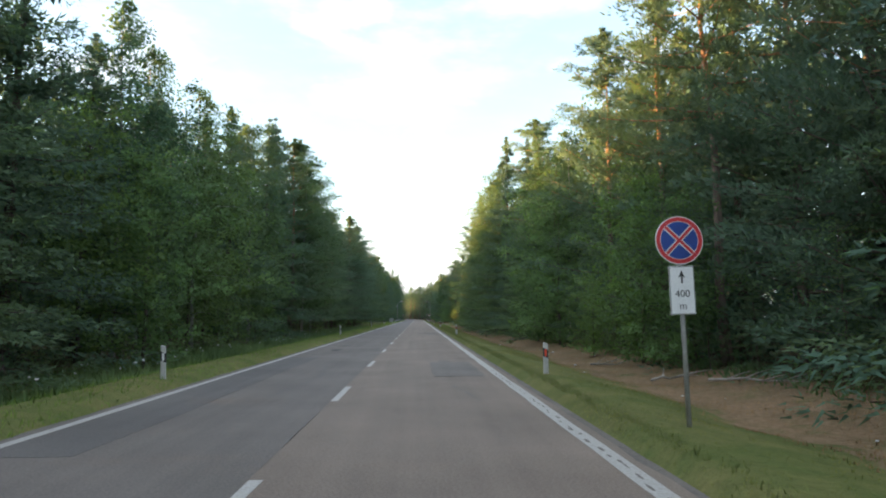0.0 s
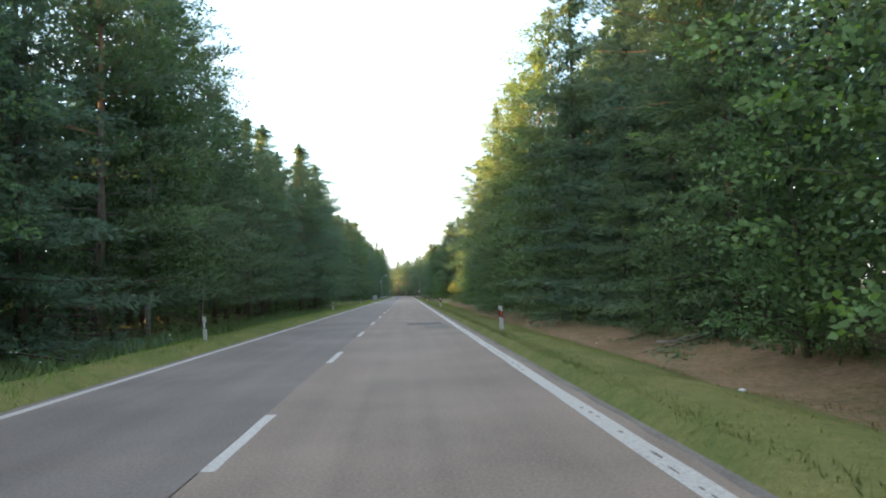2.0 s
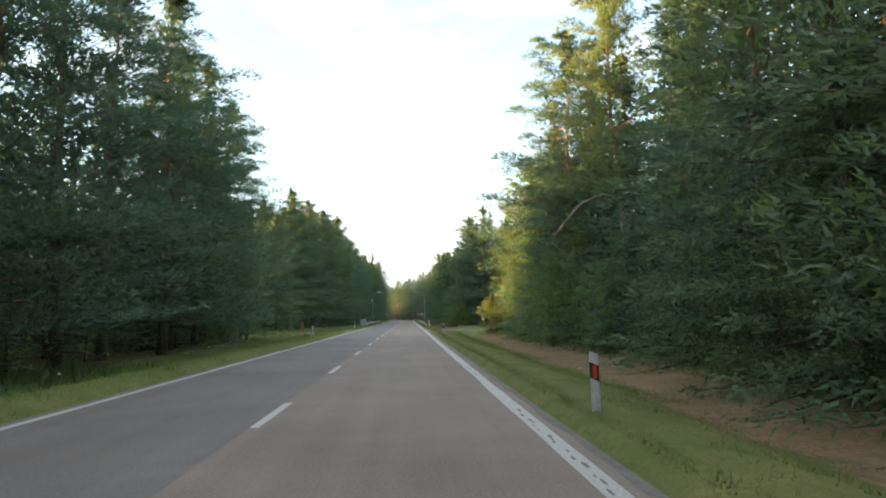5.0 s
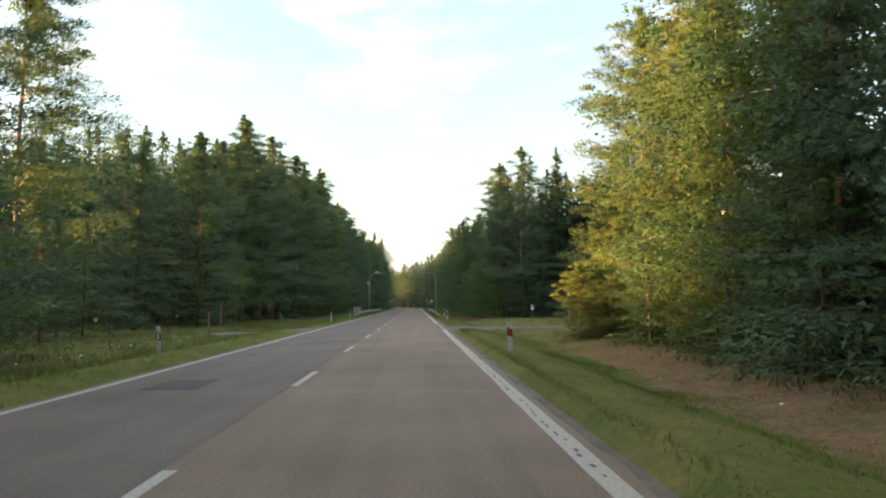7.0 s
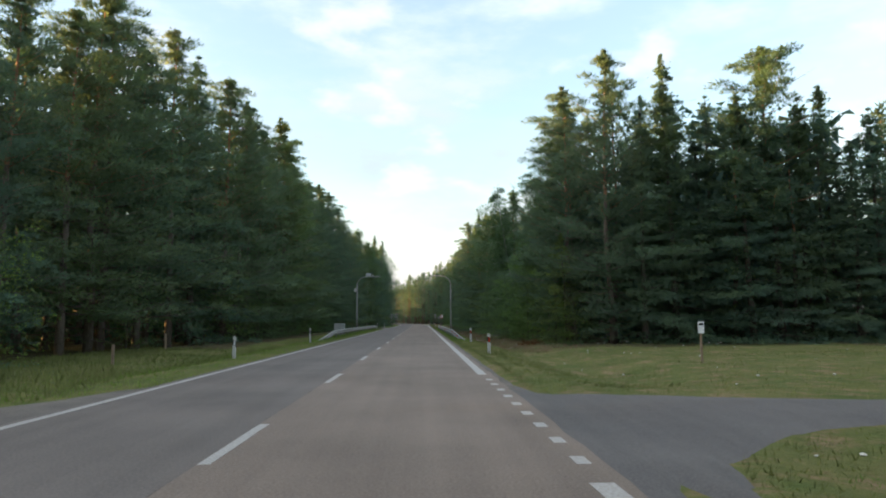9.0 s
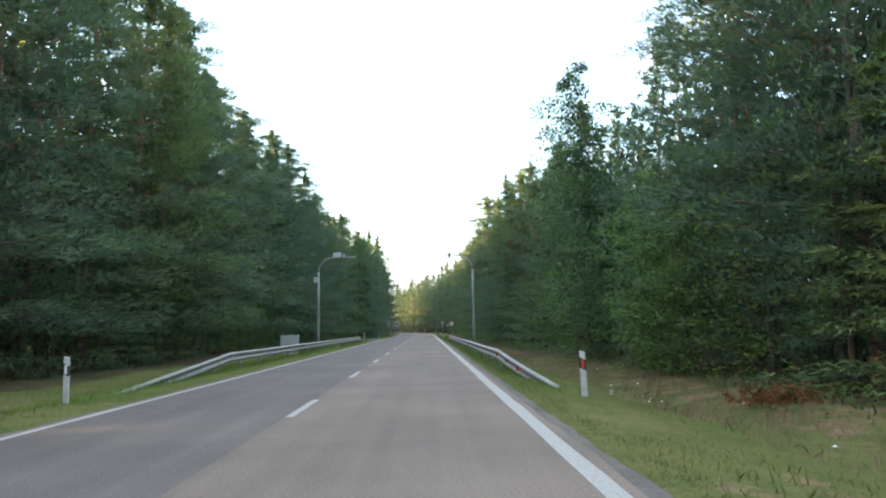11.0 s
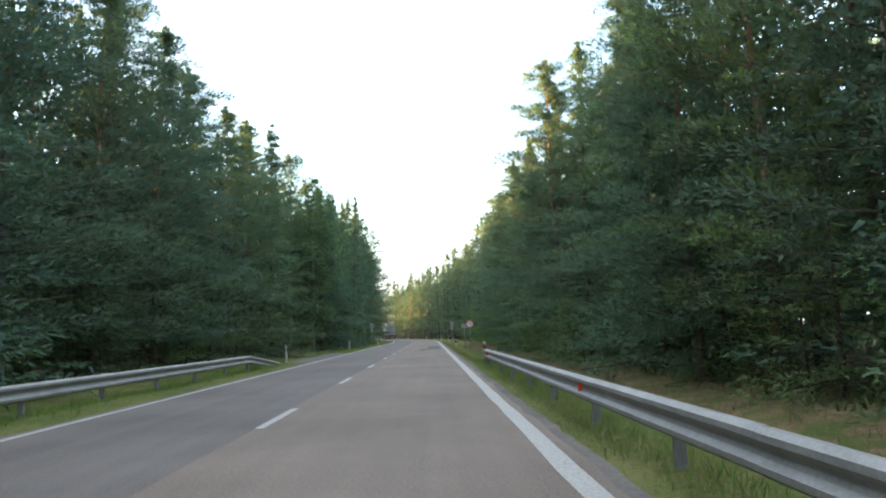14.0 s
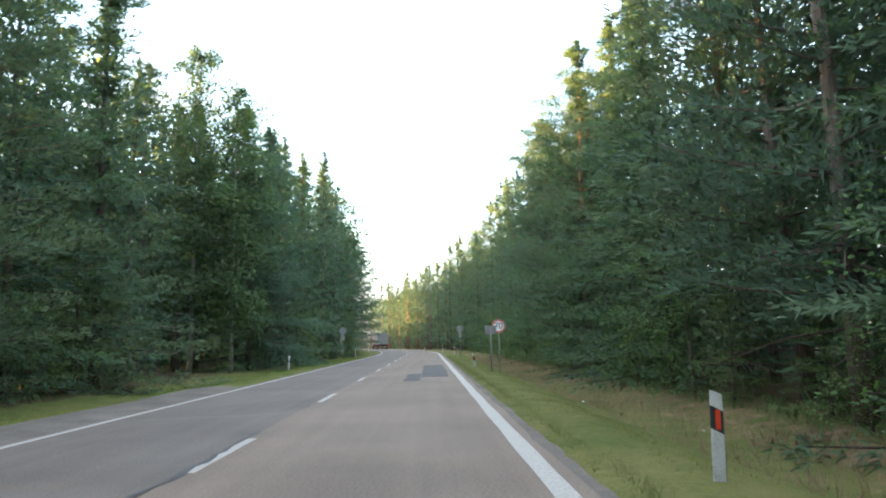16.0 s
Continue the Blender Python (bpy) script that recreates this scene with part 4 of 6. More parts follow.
def join_far():
    for kind in LABELS:
        verts, loops, starts, mats, norms, nv, nl = [], [], [], [], [], 0, 0
        for k, tm, cm, m in FAR:
            if k != kind:
                continue
            for slot, me in ((0, tm), (1, cm)):
                co = np.empty(len(me.vertices) * 3, np.float32)
                me.vertices.foreach_get("co", co)
                mm = np.array(m)
                co = co.reshape(-1, 3) @ mm[:3, :3].T + mm[:3, 3]
                no = np.empty(len(co) * 3, np.float32)
                if "custom_normal" in me.attributes:
                    me.attributes["custom_normal"].data.foreach_get("vector", no)
                else:
                    me.vertex_normals.foreach_get("vector", no)
                norms.append(unit(no.reshape(-1, 3) @ np.array(m.to_quaternion().to_matrix()).T))
                li = np.empty(len(me.loops), np.int32)
                me.loops.foreach_get("vertex_index", li)
                ls = np.empty(len(me.polygons), np.int32)
                me.polygons.foreach_get("loop_start", ls)
                verts.append(co), loops.append(li + nv), starts.append(ls + nl), mats.append(np.full(len(ls), slot, np.int32))
                nv, nl = nv + len(co), nl + len(li)
        if not verts:
            continue
        verts, loops, starts, mats = (np.concatenate(a) for a in (verts, loops, starts, mats))
        me = bpy.data.meshes.new("far_woods")
        me.vertices.add(nv)
        me.vertices.foreach_set("co", verts.reshape(-1).astype(np.float32))
        me.loops.add(nl)
        me.loops.foreach_set("vertex_index", loops.astype(np.int32))
        me.polygons.add(len(starts))
        me.polygons.foreach_set("loop_start", starts.astype(np.int32))
        bark_m, leaf_m = SHAPES[(kind, 4)][0][1].materials[0], SHAPES[(kind, 4)][0][2].materials[0]
        me.materials.append(bark_m)
        me.materials.append(leaf_m)
        me.polygons.foreach_set("material_index", mats)
        me.update(calc_edges=True)
        set_normals(me, np.concatenate(norms))
        tagged(new("far_woods", me), LABELS[kind][1] + "s standing deeper in the forest and far off", "woods", kind="stuff")


def pick(rows):
    r = TR.uniform(0, sum(w for _, w in rows))
    for k, w in rows:
        r -= w
        if r <= 0:
            return k
    return rows[0][0]


# trees that stand out, each in its own place
plant("pine_tree", 14.6, 10.9, 17.5, which=3, wide=0.9, label="tall pine with a long bare grey-brown trunk")
plant("pine_tree", 105.2, 11.2, 17.2, which=3, wide=1.08, label="large pine with boughs reaching over the verge")
plant("pine_tree", 172.6, 12.4, 17.0, 6, which=1, wide=0.9, label="tall dense pine at the forest edge")
plant("pine_tree", 179.0, 13.4, 17.0, 6, which=1, wide=0.9, label="tall dense pine at the forest edge")
plant("broadleaf_tree", 175.6, 9.7, 6.2, which=0, label="bright green maple at the forest edge")
plant("broadleaf_tree", 178.8, 9.8, 5.4, which=2, label="bright green maple at the forest edge")
old_pine = plant("pine_tree", 98.5, 11.6, 17.0, which=3, wide=0.95, label="tall pine with a bare trunk and a dead hanging branch")
plant("broadleaf_tree", 103.8, 9.4, 4.6, which=0, label="slender green oak sapling at the forest edge")
plant("broadleaf_tree", 96, 9.8, 3.4, which=2, label="green oak shrub under a pine")
plant("pine_tree", 9.2, 12.6, 16.5, 6, which=1, wide=0.9, label="tall dense pine at the forest edge")
plant("pine_tree", 14.4, 13.4, 17.5, 6, which=1, wide=0.9, label="tall dense pine at the forest edge")
plant("birch_tree", 51.2, -8.4, 15.6, which=1, label="tall slender birch with a white trunk")
plant("birch_tree", 35.1, -8.8, 13.8, which=0, label="birch with a full green crown")
plant("birch_tree", 25.4, -8.9, 12.6, which=2, label="birch with a full green crown")
plant("broadleaf_tree", 17, -7.6, 7.0, which=0)
plant("spruce_tree", 8.9, -9.4, 13.0, which=1, wide=1.15)
plant("broadleaf_tree", 17.5, 9.3, 6.6, which=0, label="bright green oak reaching over the heath")
plant("broadleaf_tree", 34.4, 9.9, 9.6, which=1, label="tall bright green oak reaching over the heath")
plant("broadleaf_tree", 14.2, 9.5, 5.2, which=1, label="dark green oak at the forest edge")
plant("pine_tree", 21.3, 11.6, 16.5, which=0)
plant("pine_tree", 26.1, 10.9, 16.0, which=2, label="tall pine with a long grey trunk")
plant("broadleaf_tree", 22.5, 8.9, 3.2, which=1, label="low green oak at the forest edge")
plant("birch_tree", 35.3, 10.8, 13.5, which=1, label="leafy birch with several thin white stems")
plant("broadleaf_tree", 31.6, 9.4, 8.0, which=2, label="bright green oak reaching over the heath")
plant("broadleaf_tree", 37.6, 9.3, 5.8, which=0, label="bright green oak reaching over the heath")
plant("pine_tree", 45.0, 12.4, 17.0, which=3, lean=5.0, label="leaning pine with a bare reddish trunk")
plant("spruce_tree", 42.6, 10.6, 13.5, which=1, wide=1.15)
plant("spruce_tree", 48.2, 11.2, 15.0, which=0, wide=1.2)
plant("spruce_tree", 45.6, 9.3, 4.0, 2, label="yellowish young spruce at the forest edge")
plant("spruce_tree", 60.4, 9.2, 5.2, 2, label="young spruce at the forest edge")
plant("spruce_tree", 63.6, 9.4, 6.4, 2, label="young spruce at the forest edge")
plant("birch_tree", 62.0, 10.3, 18.0, which=1, wide=1.2, label="tall birch with hanging branches and a sunlit top")
plant("pine_tree", 132.0, 13.8, 16.6, 6, which=0, wide=0.95, label="sunlit pine with golden needles and orange bark")
plant("pine_tree", 122.9, 13.4, 13.0, 6, which=0, label="sunlit pine with golden needles and orange bark")
plant("pine_tree", 134.0, 16.4, 17.0, 6, which=0, wide=0.95, label="sunlit pine with golden needles and orange bark")
plant("pine_tree", 130.6, 17.6, 16.0, 6, which=0, wide=0.9, label="sunlit pine with golden needles and orange bark")
plant("pine_tree", 126, 14.6, 15.0, 6, which=0, label="sunlit pine with golden needles and orange bark")
plant("pine_tree", 119.5, 12.2, 9.5, which=1, label="young pine with golden needles")
plant("pine_tree", 123, 10.6, 5.5, which=2, label="slender young pine on the heath")
plant("birch_tree", 116.4, 12.6, 14.5, which=1, wide=1.35, label="sunlit birch at the edge of the clearing")
plant("birch_tree", 120.2, 12.2, 13.0, which=2, wide=1.4, label="sunlit birch at the edge of the clearing")
plant("spruce_tree", 110.4, 11.2, 15.0, which=1)
plant("pine_tree", 132.4, 12.1, 5.6, 3, wide=0.85, label="young bushy pine in evening sun")
plant("pine_tree", 130.6, 13.4, 4.4, 3, wide=1.1, label="young bushy pine in evening sun")
plant("pine_tree", 144.2, 22.0, 14.5, which=1, label="sunlit pine with golden needles")
for k, h in enumerate((13.0, 15.5, 12.5, 14.5, 13.5, 15.0, 12.0, 14.0)):
    plant("spruce_tree", 165.6 + 0.7 * (k % 3), 14.8 + 2.1 * k, h, wide=1.25)
plant("pine_tree", 127.8, 9.2, 3.2, 3, wide=1.0, label="young bushy pine beside the clearing")
plant("pine_tree", 128.6, 10.2, 2.9, 3, wide=1.2, label="young bushy pine beside the clearing")
plant("pine_tree", 126.6, 10.3, 2.6, 3, wide=1.2, label="young bushy pine beside the clearing")
plant("spruce_tree", 141.2, -15.5, 12.5, which=1)
plant("spruce_tree", 139.9, -21.0, 12.0, which=2)
plant("pine_tree", 162.3, -14.3, 19.6, which=2, label="very tall pine above the forest edge")
plant("pine_tree", 166.5, 13.2, 17.6, which=1, label="tall dense pine at the corner of the clearing")
plant("spruce_tree", 167.5, 17.6, 17.8, which=0)
plant("spruce_tree", 168, 20.0, 15.5, which=1)
plant("pine_tree", 167, 23.5, 18.0, which=3, wide=1.2, label="broad-topped old pine at the clearing")
plant("spruce_tree", 167, 27.0, 16.0, which=2)
plant("birch_tree", 183.4, 10.4, 13.0, which=2, lean=9.0, label="leaning birch with a white trunk")
plant("pine_tree", 193.1, 11.4, 14.6, which=0, label="leaning pine with a bare reddish trunk")
plant("pine_tree", 215.8, -10.6, 18.5, which=2)
plant("birch_tree", 262.3, -11.4, 20.5, which=0, label="tall birch with a white trunk among spruces")
plant("spruce_tree", 306, -11.2, 24.0, which=0, wide=0.9, label="very tall pointed spruce")
plant("pine_tree", 314, -7.4, 15.0, which=1, wide=1.25)
plant("pine_tree", 319, -7.8, 17.0, which=2, wide=1.1)
plant("pine_tree", 261.6, 13.6, 17.6, which=2, label="tall pine with a sunlit top")
plant("pine_tree", 225.3, 11.4, 16.6, which=1, label="pine with a sunlit top")
plant("pine_tree", 86.4, -8.2, 15.5, which=1, label="large pine spreading over the grass")
for s, d, h, w in ((90.5, -8.7, 16.0, 1), (94.9, -9.3, 15.0, 0), (98.9, -8.6, 16.0, 1), (102.4, -9.6, 15.0, 1)):
    plant("pine_tree", s, d, h, which=w, wide=1.2, label="large dense pine spreading over the grass")
plant("pine_tree", 105.7, -9.4, 15.5, which=1, label="large pine spreading over the grass")
plant("pine_tree", 112.5, -9.8, 15.5, 6, which=1, wide=0.95, label="large pine spreading over the grass")
plant("pine_tree", 134.5, -18.8, 21.0, 6, which=1, wide=0.92, label="very tall spreading pine behind the clearing")
plant("pine_tree", 113.6, -13.6, 16.0, which=1, wide=1.2)
for s, d, h in ((5.1, 12.6, 14.5), (10.6, 13.2, 15.0), (17.7, 13.0, 15.5), (23.5, 13.6, 15.0), (29.2, 13.0, 15.0), (93.3, 12.8, 15.5), (102, -12.4, 14.0), (108.7, -12.0, 13.5), (11, -10.6, 14.5), (20, -11.4, 12.5), (97.2, 13.6, 16.0), (101.2, 13.0, 15.0), (105.4, 12.6, 15.5), (109.3, 14.0, 15.0), (89.1, 12.6, 15.5)):
    plant("spruce_tree", s, d, h, wide=1.25)
PLACED = list(TREES)


def row(side, rows_d, rows_h, kinds, s0, s1, gap, push, far, tall=1.0, keep=2.3):
    s = s0
    while s < s1:
        s += gap * TR.uniform(0.7, 1.3)
        d = table(rows_d, s) + side * (push + TR.uniform(-0.7, 0.9))
        if open_ground(s, d) or any(math.hypot(s - a, d - b) < keep for a, b, _ in PLACED):
            continue
        k = pick(kinds(s))
        H = table(rows_h, s) * tall * TR.uniform(0.90, 1.08)
        if k == "broadleaf_tree":
            H *= 0.62
        if far == 2:
            far_tree(k, s, d, H, TR.uniform(0.9, 1.15))
        else:
            plant(k, s, d, H, far, TR.uniform(0.9, 1.15), TR.randrange(3))


row(-1, LEFT_D, LEFT_H, kinds_left, -15.6, 266.6, 3.0, 0.0, 0, keep=1.7)
row(1, RIGHT_D, RIGHT_H, kinds_right_edge, -11.5, 266.6, 3.5, 0.0, 0)
row(-1, LEFT_D, LEFT_H, kinds_left, 266.6, 337, 3.8, 0.0, 1)
row(1, RIGHT_D, RIGHT_H, kinds_right, 266.6, 337, 3.8, 0.0, 1)
row(1, RIGHT_D, RIGHT_H, kinds_right, 337, 392, 3.8, 0.0, 2)
row(-1, LEFT_D, LEFT_H, kinds_left, -32.4, 163.1, 3.4, 3.4, 1, 1.0)
row(-1, LEFT_D, LEFT_H, kinds_left, 163.1, 261.6, 3.4, 3.4, 1, 1.0)
row(-1, LEFT_D, LEFT_H, kinds_left, 261.6, 342, 3.4, 3.4, 2, 1.0)
# hidden back row, added to keep low sun off the right-hand trees
row(-1, LEFT_D, LEFT_H, kinds_left, 153.2, 377, 3.6, 14.0, 2, 1.12)
row(1, RIGHT_D, RIGHT_H, kinds_right, -28.2, 163.1, 3.2, 3.6, 1, 1.0)
row(1, RIGHT_D, RIGHT_H, kinds_right, 163.1, 266.6, 3.2, 3.4, 1, 1.0)
row(1, RIGHT_D, RIGHT_H, kinds_right, 266.6, 422, 4.0, 4.0, 2, 1.03)
# left back rows out of sight, raised to shade the trees across the road
row(-1, LEFT_D, LEFT_H, kinds_left, -38.6, 70.8, 4.6, 9.5, 2, 1.08)
row(-1, LEFT_D, LEFT_H, kinds_left, 70.8, 168, 4.4, 9.5, 1, 1.08)
row(-1, LEFT_D, LEFT_H, kinds_left, 168, 382, 4.6, 9.5, 2, 1.08)
row(-1, LEFT_D, LEFT_H, kinds_left, -17.7, 32.3, 3.4, 14.0, 2, 1.15)
row(-1, LEFT_D, LEFT_H, kinds_left, 32.3, 111.4, 3.4, 14.0, 2, 1.15)
row(1, RIGHT_D, RIGHT_H, kinds_right, -28.2, 422, 5.5, 8.5, 2, 1.05)
row(1, RIGHT_D, RIGHT_H, kinds_right, 392, 612, 4.4, 0.0, 2, 1.0)
row(-1, [(0, -12), (900, -12)], LEFT_H, kinds_left, 338, 632, 4.6, 0.0, 2)
for k in range(44):      # woods beyond the bend
    far_tree(TR.choice(("pine_tree", "spruce_tree", "spruce_tree")), 462 + TR.uniform(0, 70), -170 + 5.0 * k + TR.uniform(-2, 2), TR.uniform(14, 19), 1.3, True)
for k in range(9):       # the far side of the clearing
    plant(TR.choice(("pine_tree", "spruce_tree")), 166.5 + TR.uniform(0, 6), 16 + 2.6 * k + TR.uniform(-0.8, 0.8), TR.uniform(13, 16.5), 1)
for k in range(10):      # its near and back edges
    plant(TR.choice(("pine_tree", "spruce_tree")), 111.5 + TR.uniform(0, 10), 16 + 2.4 * k, TR.uniform(13, 16), 1)
for k in range(8):
    plant(TR.choice(("pine_tree", "spruce_tree")), 129 + 4.6 * k, 36 + TR.uniform(-2, 3), TR.uniform(13, 17), 1)


def understory(side, rows_d, s0, s1, gap):
    s = s0
    while s < s1:
        s += gap * TR.uniform(0.5, 1.6)
        d = table(rows_d, s) - side * TR.uniform(-0.2, 1.1)
        if open_ground(s, d) or (side > 0 and 129.3 < s < 164.1) or (side < 0 and 62.9 < s < 168 and TR.random() < 0.35):
            continue
        if TR.random() < ((0.0 if 15.8 < s < 45.9 else 0.35 if s > 198.1 else 0.55) if side > 0 else 0.45):
            plant("spruce_tree", s, d, TR.uniform(2.4, 7.2), 2, TR.uniform(1.0, 1.2), label="young spruce at the forest edge")
        else:
            plant("broadleaf_tree", s, d, TR.uniform(1.8, 4.8), 2, TR.uniform(1.0, 1.4), label="leafy green shrub at the forest edge")


understory(1, RIGHT_D, -9.4, 322, 2.0)
for k in range(11):      # young pines in the sun behind the heath
    plant("pine_tree", 113 + 1.5 * k, 13.0 + TR.uniform(-1.2, 5.0), TR.uniform(2.4, 5.0), 3, TR.uniform(0.9, 1.2), label="young bushy pine in evening sun")
understory(-1, LEFT_D, -9.4, 322, 3.6)
understory(-1, LEFT_D, 174, 250, 3.2)


for k in range(60):      # trees that close the view along the track and round the clearing
    far_tree(TR.choice(("pine_tree", "spruce_tree")), 126 + TR.uniform(0, 30), -42 - TR.uniform(0, 16), TR.uniform(7.5, 9.5), 1.2, True)
for k in range(14):
    far_tree("spruce_tree", 137 + 0.8 * k, -37 - TR.uniform(0, 8), TR.uniform(14, 16), 1.25, True)
for k in range(30):
    far_tree(TR.choice(("pine_tree", "spruce_tree")), 167 + TR.uniform(0, 12), 14 + 1.3 * k, TR.uniform(12, 16), 1.2, True)
SHAPES[("pine_tree", 5)] = [(15.0, *make_tree("pine_tree", 116, 15.0, 170, 3.0, 0.25, 10, True))]
SHAPES[("spruce_tree", 5)] = [(14.0, *make_tree("spruce_tree", 136, 14.0, 170, 2.8, 0.2, 10, True))]
WR = random.Random(9)
for side in (-1, 1):     # the forest goes on behind the edge
    for s in np.arange(-70, 430, 10.0):
        for back in np.arange(34, 150, 11.0):
            a, b = s + WR.uniform(-3, 3), side * (back + WR.uniform(-3, 3))
            if side < 0 and 101 < a < 163 and b > -78 or side > 0 and 120 < a < 169 and abs(b) < 44:
                continue
            h, tm, cm = SHAPES[(WR.choice(("pine_tree", "pine_tree", "spruce_tree")), 5)][0]
            f = WR.uniform(12.5, 16.0) / h
            x, y = on_road(a, b)
            if side < 0 and a > 302 and b < -100 or side_dist(x, y) < 5:
                continue
            FAR.append(("pine_tree" if h == 15.0 else "spruce_tree", tm, cm, Matrix.LocRotScale((x, y, ground_z(x, y) - 0.05), Euler((0, 0, (math.pi + 0.6 if x > 0 else -0.6) + WR.uniform(-0.7, 0.7))), (f * 1.75, f * 1.75, f))))
join_far()


def thicket(x0, x1, y0, y1, ztop, n, seed):
    """Dense growth inside the woods; some of it stands unseen to block low sun."""
    rng = G(seed)
    pts = np.column_stack([rng.uniform(x0, x1, n), rng.uniform(y0, y1, n), rng.uniform(0, 1, n) * ztop])
    me = leaf_cloud(pts, rng.normal(size=(n, 3)) + (0, 0, -0.2), rng.uniform(0.5, 1.1, n), rng.uniform(0.25, 0.55, n), rng, normals=rng.normal(size=(n, 3)) * 0.3 + (-0.4 if x0 > 0 else 0.4, -0.3, 0.6), facing=(-0.7 if x0 > 0 else 0.7, -0.7, 0.3))
    me.name = "forest_interior"
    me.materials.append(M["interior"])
    tagged(new("forest_interior", me), "dense green growth coloured dark for shade, partly an unseen sun screen", "forest", kind="stuff")


thicket(13, 52, 169, 183, 9.0, 9000, 311)
thicket(38, 50, 120, 171, 9.0, 9000, 312)
thicket(17, 44, 105, 118, 8.5, 8000, 313)
thicket(-60, -44, 124, 159, 9.0, 7000, 314)


def backwoods(side, s0, s1, n, seed):
    """The depth of the forest behind the trees of the edge."""
    rng = G(seed)
    s = rng.uniform(s0, s1, n)
    deep = 3.0 + rng.uniform(0, 1, n) ** 1.3 * (22.0 if side < 0 else 15.0)
    d = np.array([table(LEFT_D if side < 0 else RIGHT_D, v) for v in s]) + side * deep
    keep = np.array([not open_ground(a, b) and not (side > 0 and 122.4 < a < 166 and b < 29) for a, b in zip(s, d)])
    s, d, deep = s[keep], d[keep], deep[keep]
    n = len(s)
    tops = np.array([5.0 if side < 0 and 113.5 < v < 136.5 else 0.90 * table(LEFT_H if side < 0 else RIGHT_H, v) for v in s])
    z = rng.uniform(0, 1, n) ** 0.85 * tops
    xy = np.array([on_road(a, b) for a, b in zip(s, d)])
    pts = np.column_stack([xy, z])
    me = leaf_cloud(pts, rng.normal(size=(n, 3)) + (0, 0, -0.2), *(rng.uniform(a, b, n) * np.where(deep > 14, 0.8, np.where(deep > 9, 0.50, 0.38)) for a, b in ((0.9, 1.8), (0.6, 1.1))), rng, normals=rng.normal(size=(n, 3)) * 0.3 + (-0.5 * side, -0.2, 0.6), facing=(-0.7 * side, -0.7, 0.3))
    me.name = "forest_interior"
    # the darkened needles carry the shade of the forest depth
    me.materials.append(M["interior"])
    tagged(new("forest_interior", me), "dense green forest behind the edge trees, coloured dark for shade", "forest", kind="stuff")


# three unseen thickets left of the road, added to stop low sun leaking through
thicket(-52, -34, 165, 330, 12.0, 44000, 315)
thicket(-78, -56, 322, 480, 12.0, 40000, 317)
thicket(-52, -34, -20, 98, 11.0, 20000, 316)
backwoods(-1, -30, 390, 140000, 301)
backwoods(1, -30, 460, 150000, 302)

for s, d, h in ((111, -10.6, 14.0), (105.2, -11.6, 14.5), (120.1, 14.6, 12.0)):
    plant("pine_tree" if d > 0 else "spruce_tree", s, d, h, which=1, wide=1.25)
for s, d, h in ((51.5, 13.0, 15.5), (55.9, 12.8, 15.5), (59.9, 13.2, 16.0), (63.9, 12.8, 16.0), (67.8, 13.4, 15.5), (208.3, 12.6, 15.0), (212.3, 13.0, 15.0), (216.4, 12.4, 15.0), (221, 12.8, 15.0), (225.3, 12.6, 15.0), (228.3, 12.6, 15.0), (231.1, 12.4, 15.0), (235.3, 12.6, 15.0)):
    plant("spruce_tree", s, d, h, 1, 1.3)

# ---- grass and herbs ----


def blades(name, n, seed, s_range, offs, tall, wide, material, label, keep=None):
    rng = G(seed)
    s = rng.uniform(*s_range, n)
    d = offs(rng, s)
    ok = np.array([keep(a, b) if keep else True for a, b in zip(s, d)])
    s, d = s[ok], d[ok]
    n = len(s)
    patchy = np.array([0.55 + 0.9 * max(0, noise.noise((a * 0.5, b * 0.9, seed))) + 0.5 * noise.noise((a * 0.12, b * 0.3, seed + 5)) for a, b in zip(s, d)])
    xy = [on_road(a, b) for a, b in zip(s, d)]
    z = np.array([ground_z(x, y) for x, y in xy])
    pts = np.column_stack([np.array(xy), z - 0.02])
    ways = np.column_stack([rng.normal(size=n) * 0.45, rng.normal(size=n) * 0.45, np.ones(n)])
    me = leaf_cloud(pts, ways, tall * np.clip(patchy, 0.6, 1.25) * rng.uniform(0.5, 1.4, n), wide * rng.uniform(0.6, 1.4, n), rng, normals=rng.normal(size=(n, 3)) * 0.22 + (0, -0.15, 1.0), facing=(0.0, -1.0, 0.3))
    me.name = name
    me.materials.append(M[material])
    return tagged(new(name, me), label, name.replace("_", " "), kind="stuff")


def off_tracks(s, d):
    x, y = on_road(s, d)
    y0, y1 = (table(edge, abs(x)) for edge in MOUTH[1 if x > 0 else -1])
    if y0 - 0.05 < y < y1 + 0.05 and (x > 0 or x > -9.2):
        return False
    return not (d < 0 and 229.3 < s < 246.7 and d > -5.1)


blades("verge_grass", 105000, 401, (-3.1, 276.8), lambda r, s: 3.92 + 3.2 * r.uniform(0, 1, len(s)) ** 1.25, 0.065, 0.020, "grass", "short green and yellowing verge grass", off_tracks)
blades("verge_grass", 62000, 402, (-1, 292), lambda r, s: -3.56 - 4.6 * r.uniform(0, 1, len(s)) ** 1.2, 0.15, 0.022, "lush", "unmown green verge grass", off_tracks)
blades("dry_heath", 66000, 403, (-1, 127.7), lambda r, s: r.uniform(6.1, 10.8, len(s)), 0.085, 0.024, "straw", "brown dry heath and grass stalks", off_tracks)
blades("dry_heath", 22000, 404, (161.1, 292), lambda r, s: r.uniform(6.6, 10.5, len(s)), 0.26, 0.026, "straw", "yellow-brown tall dry grass", off_tracks)
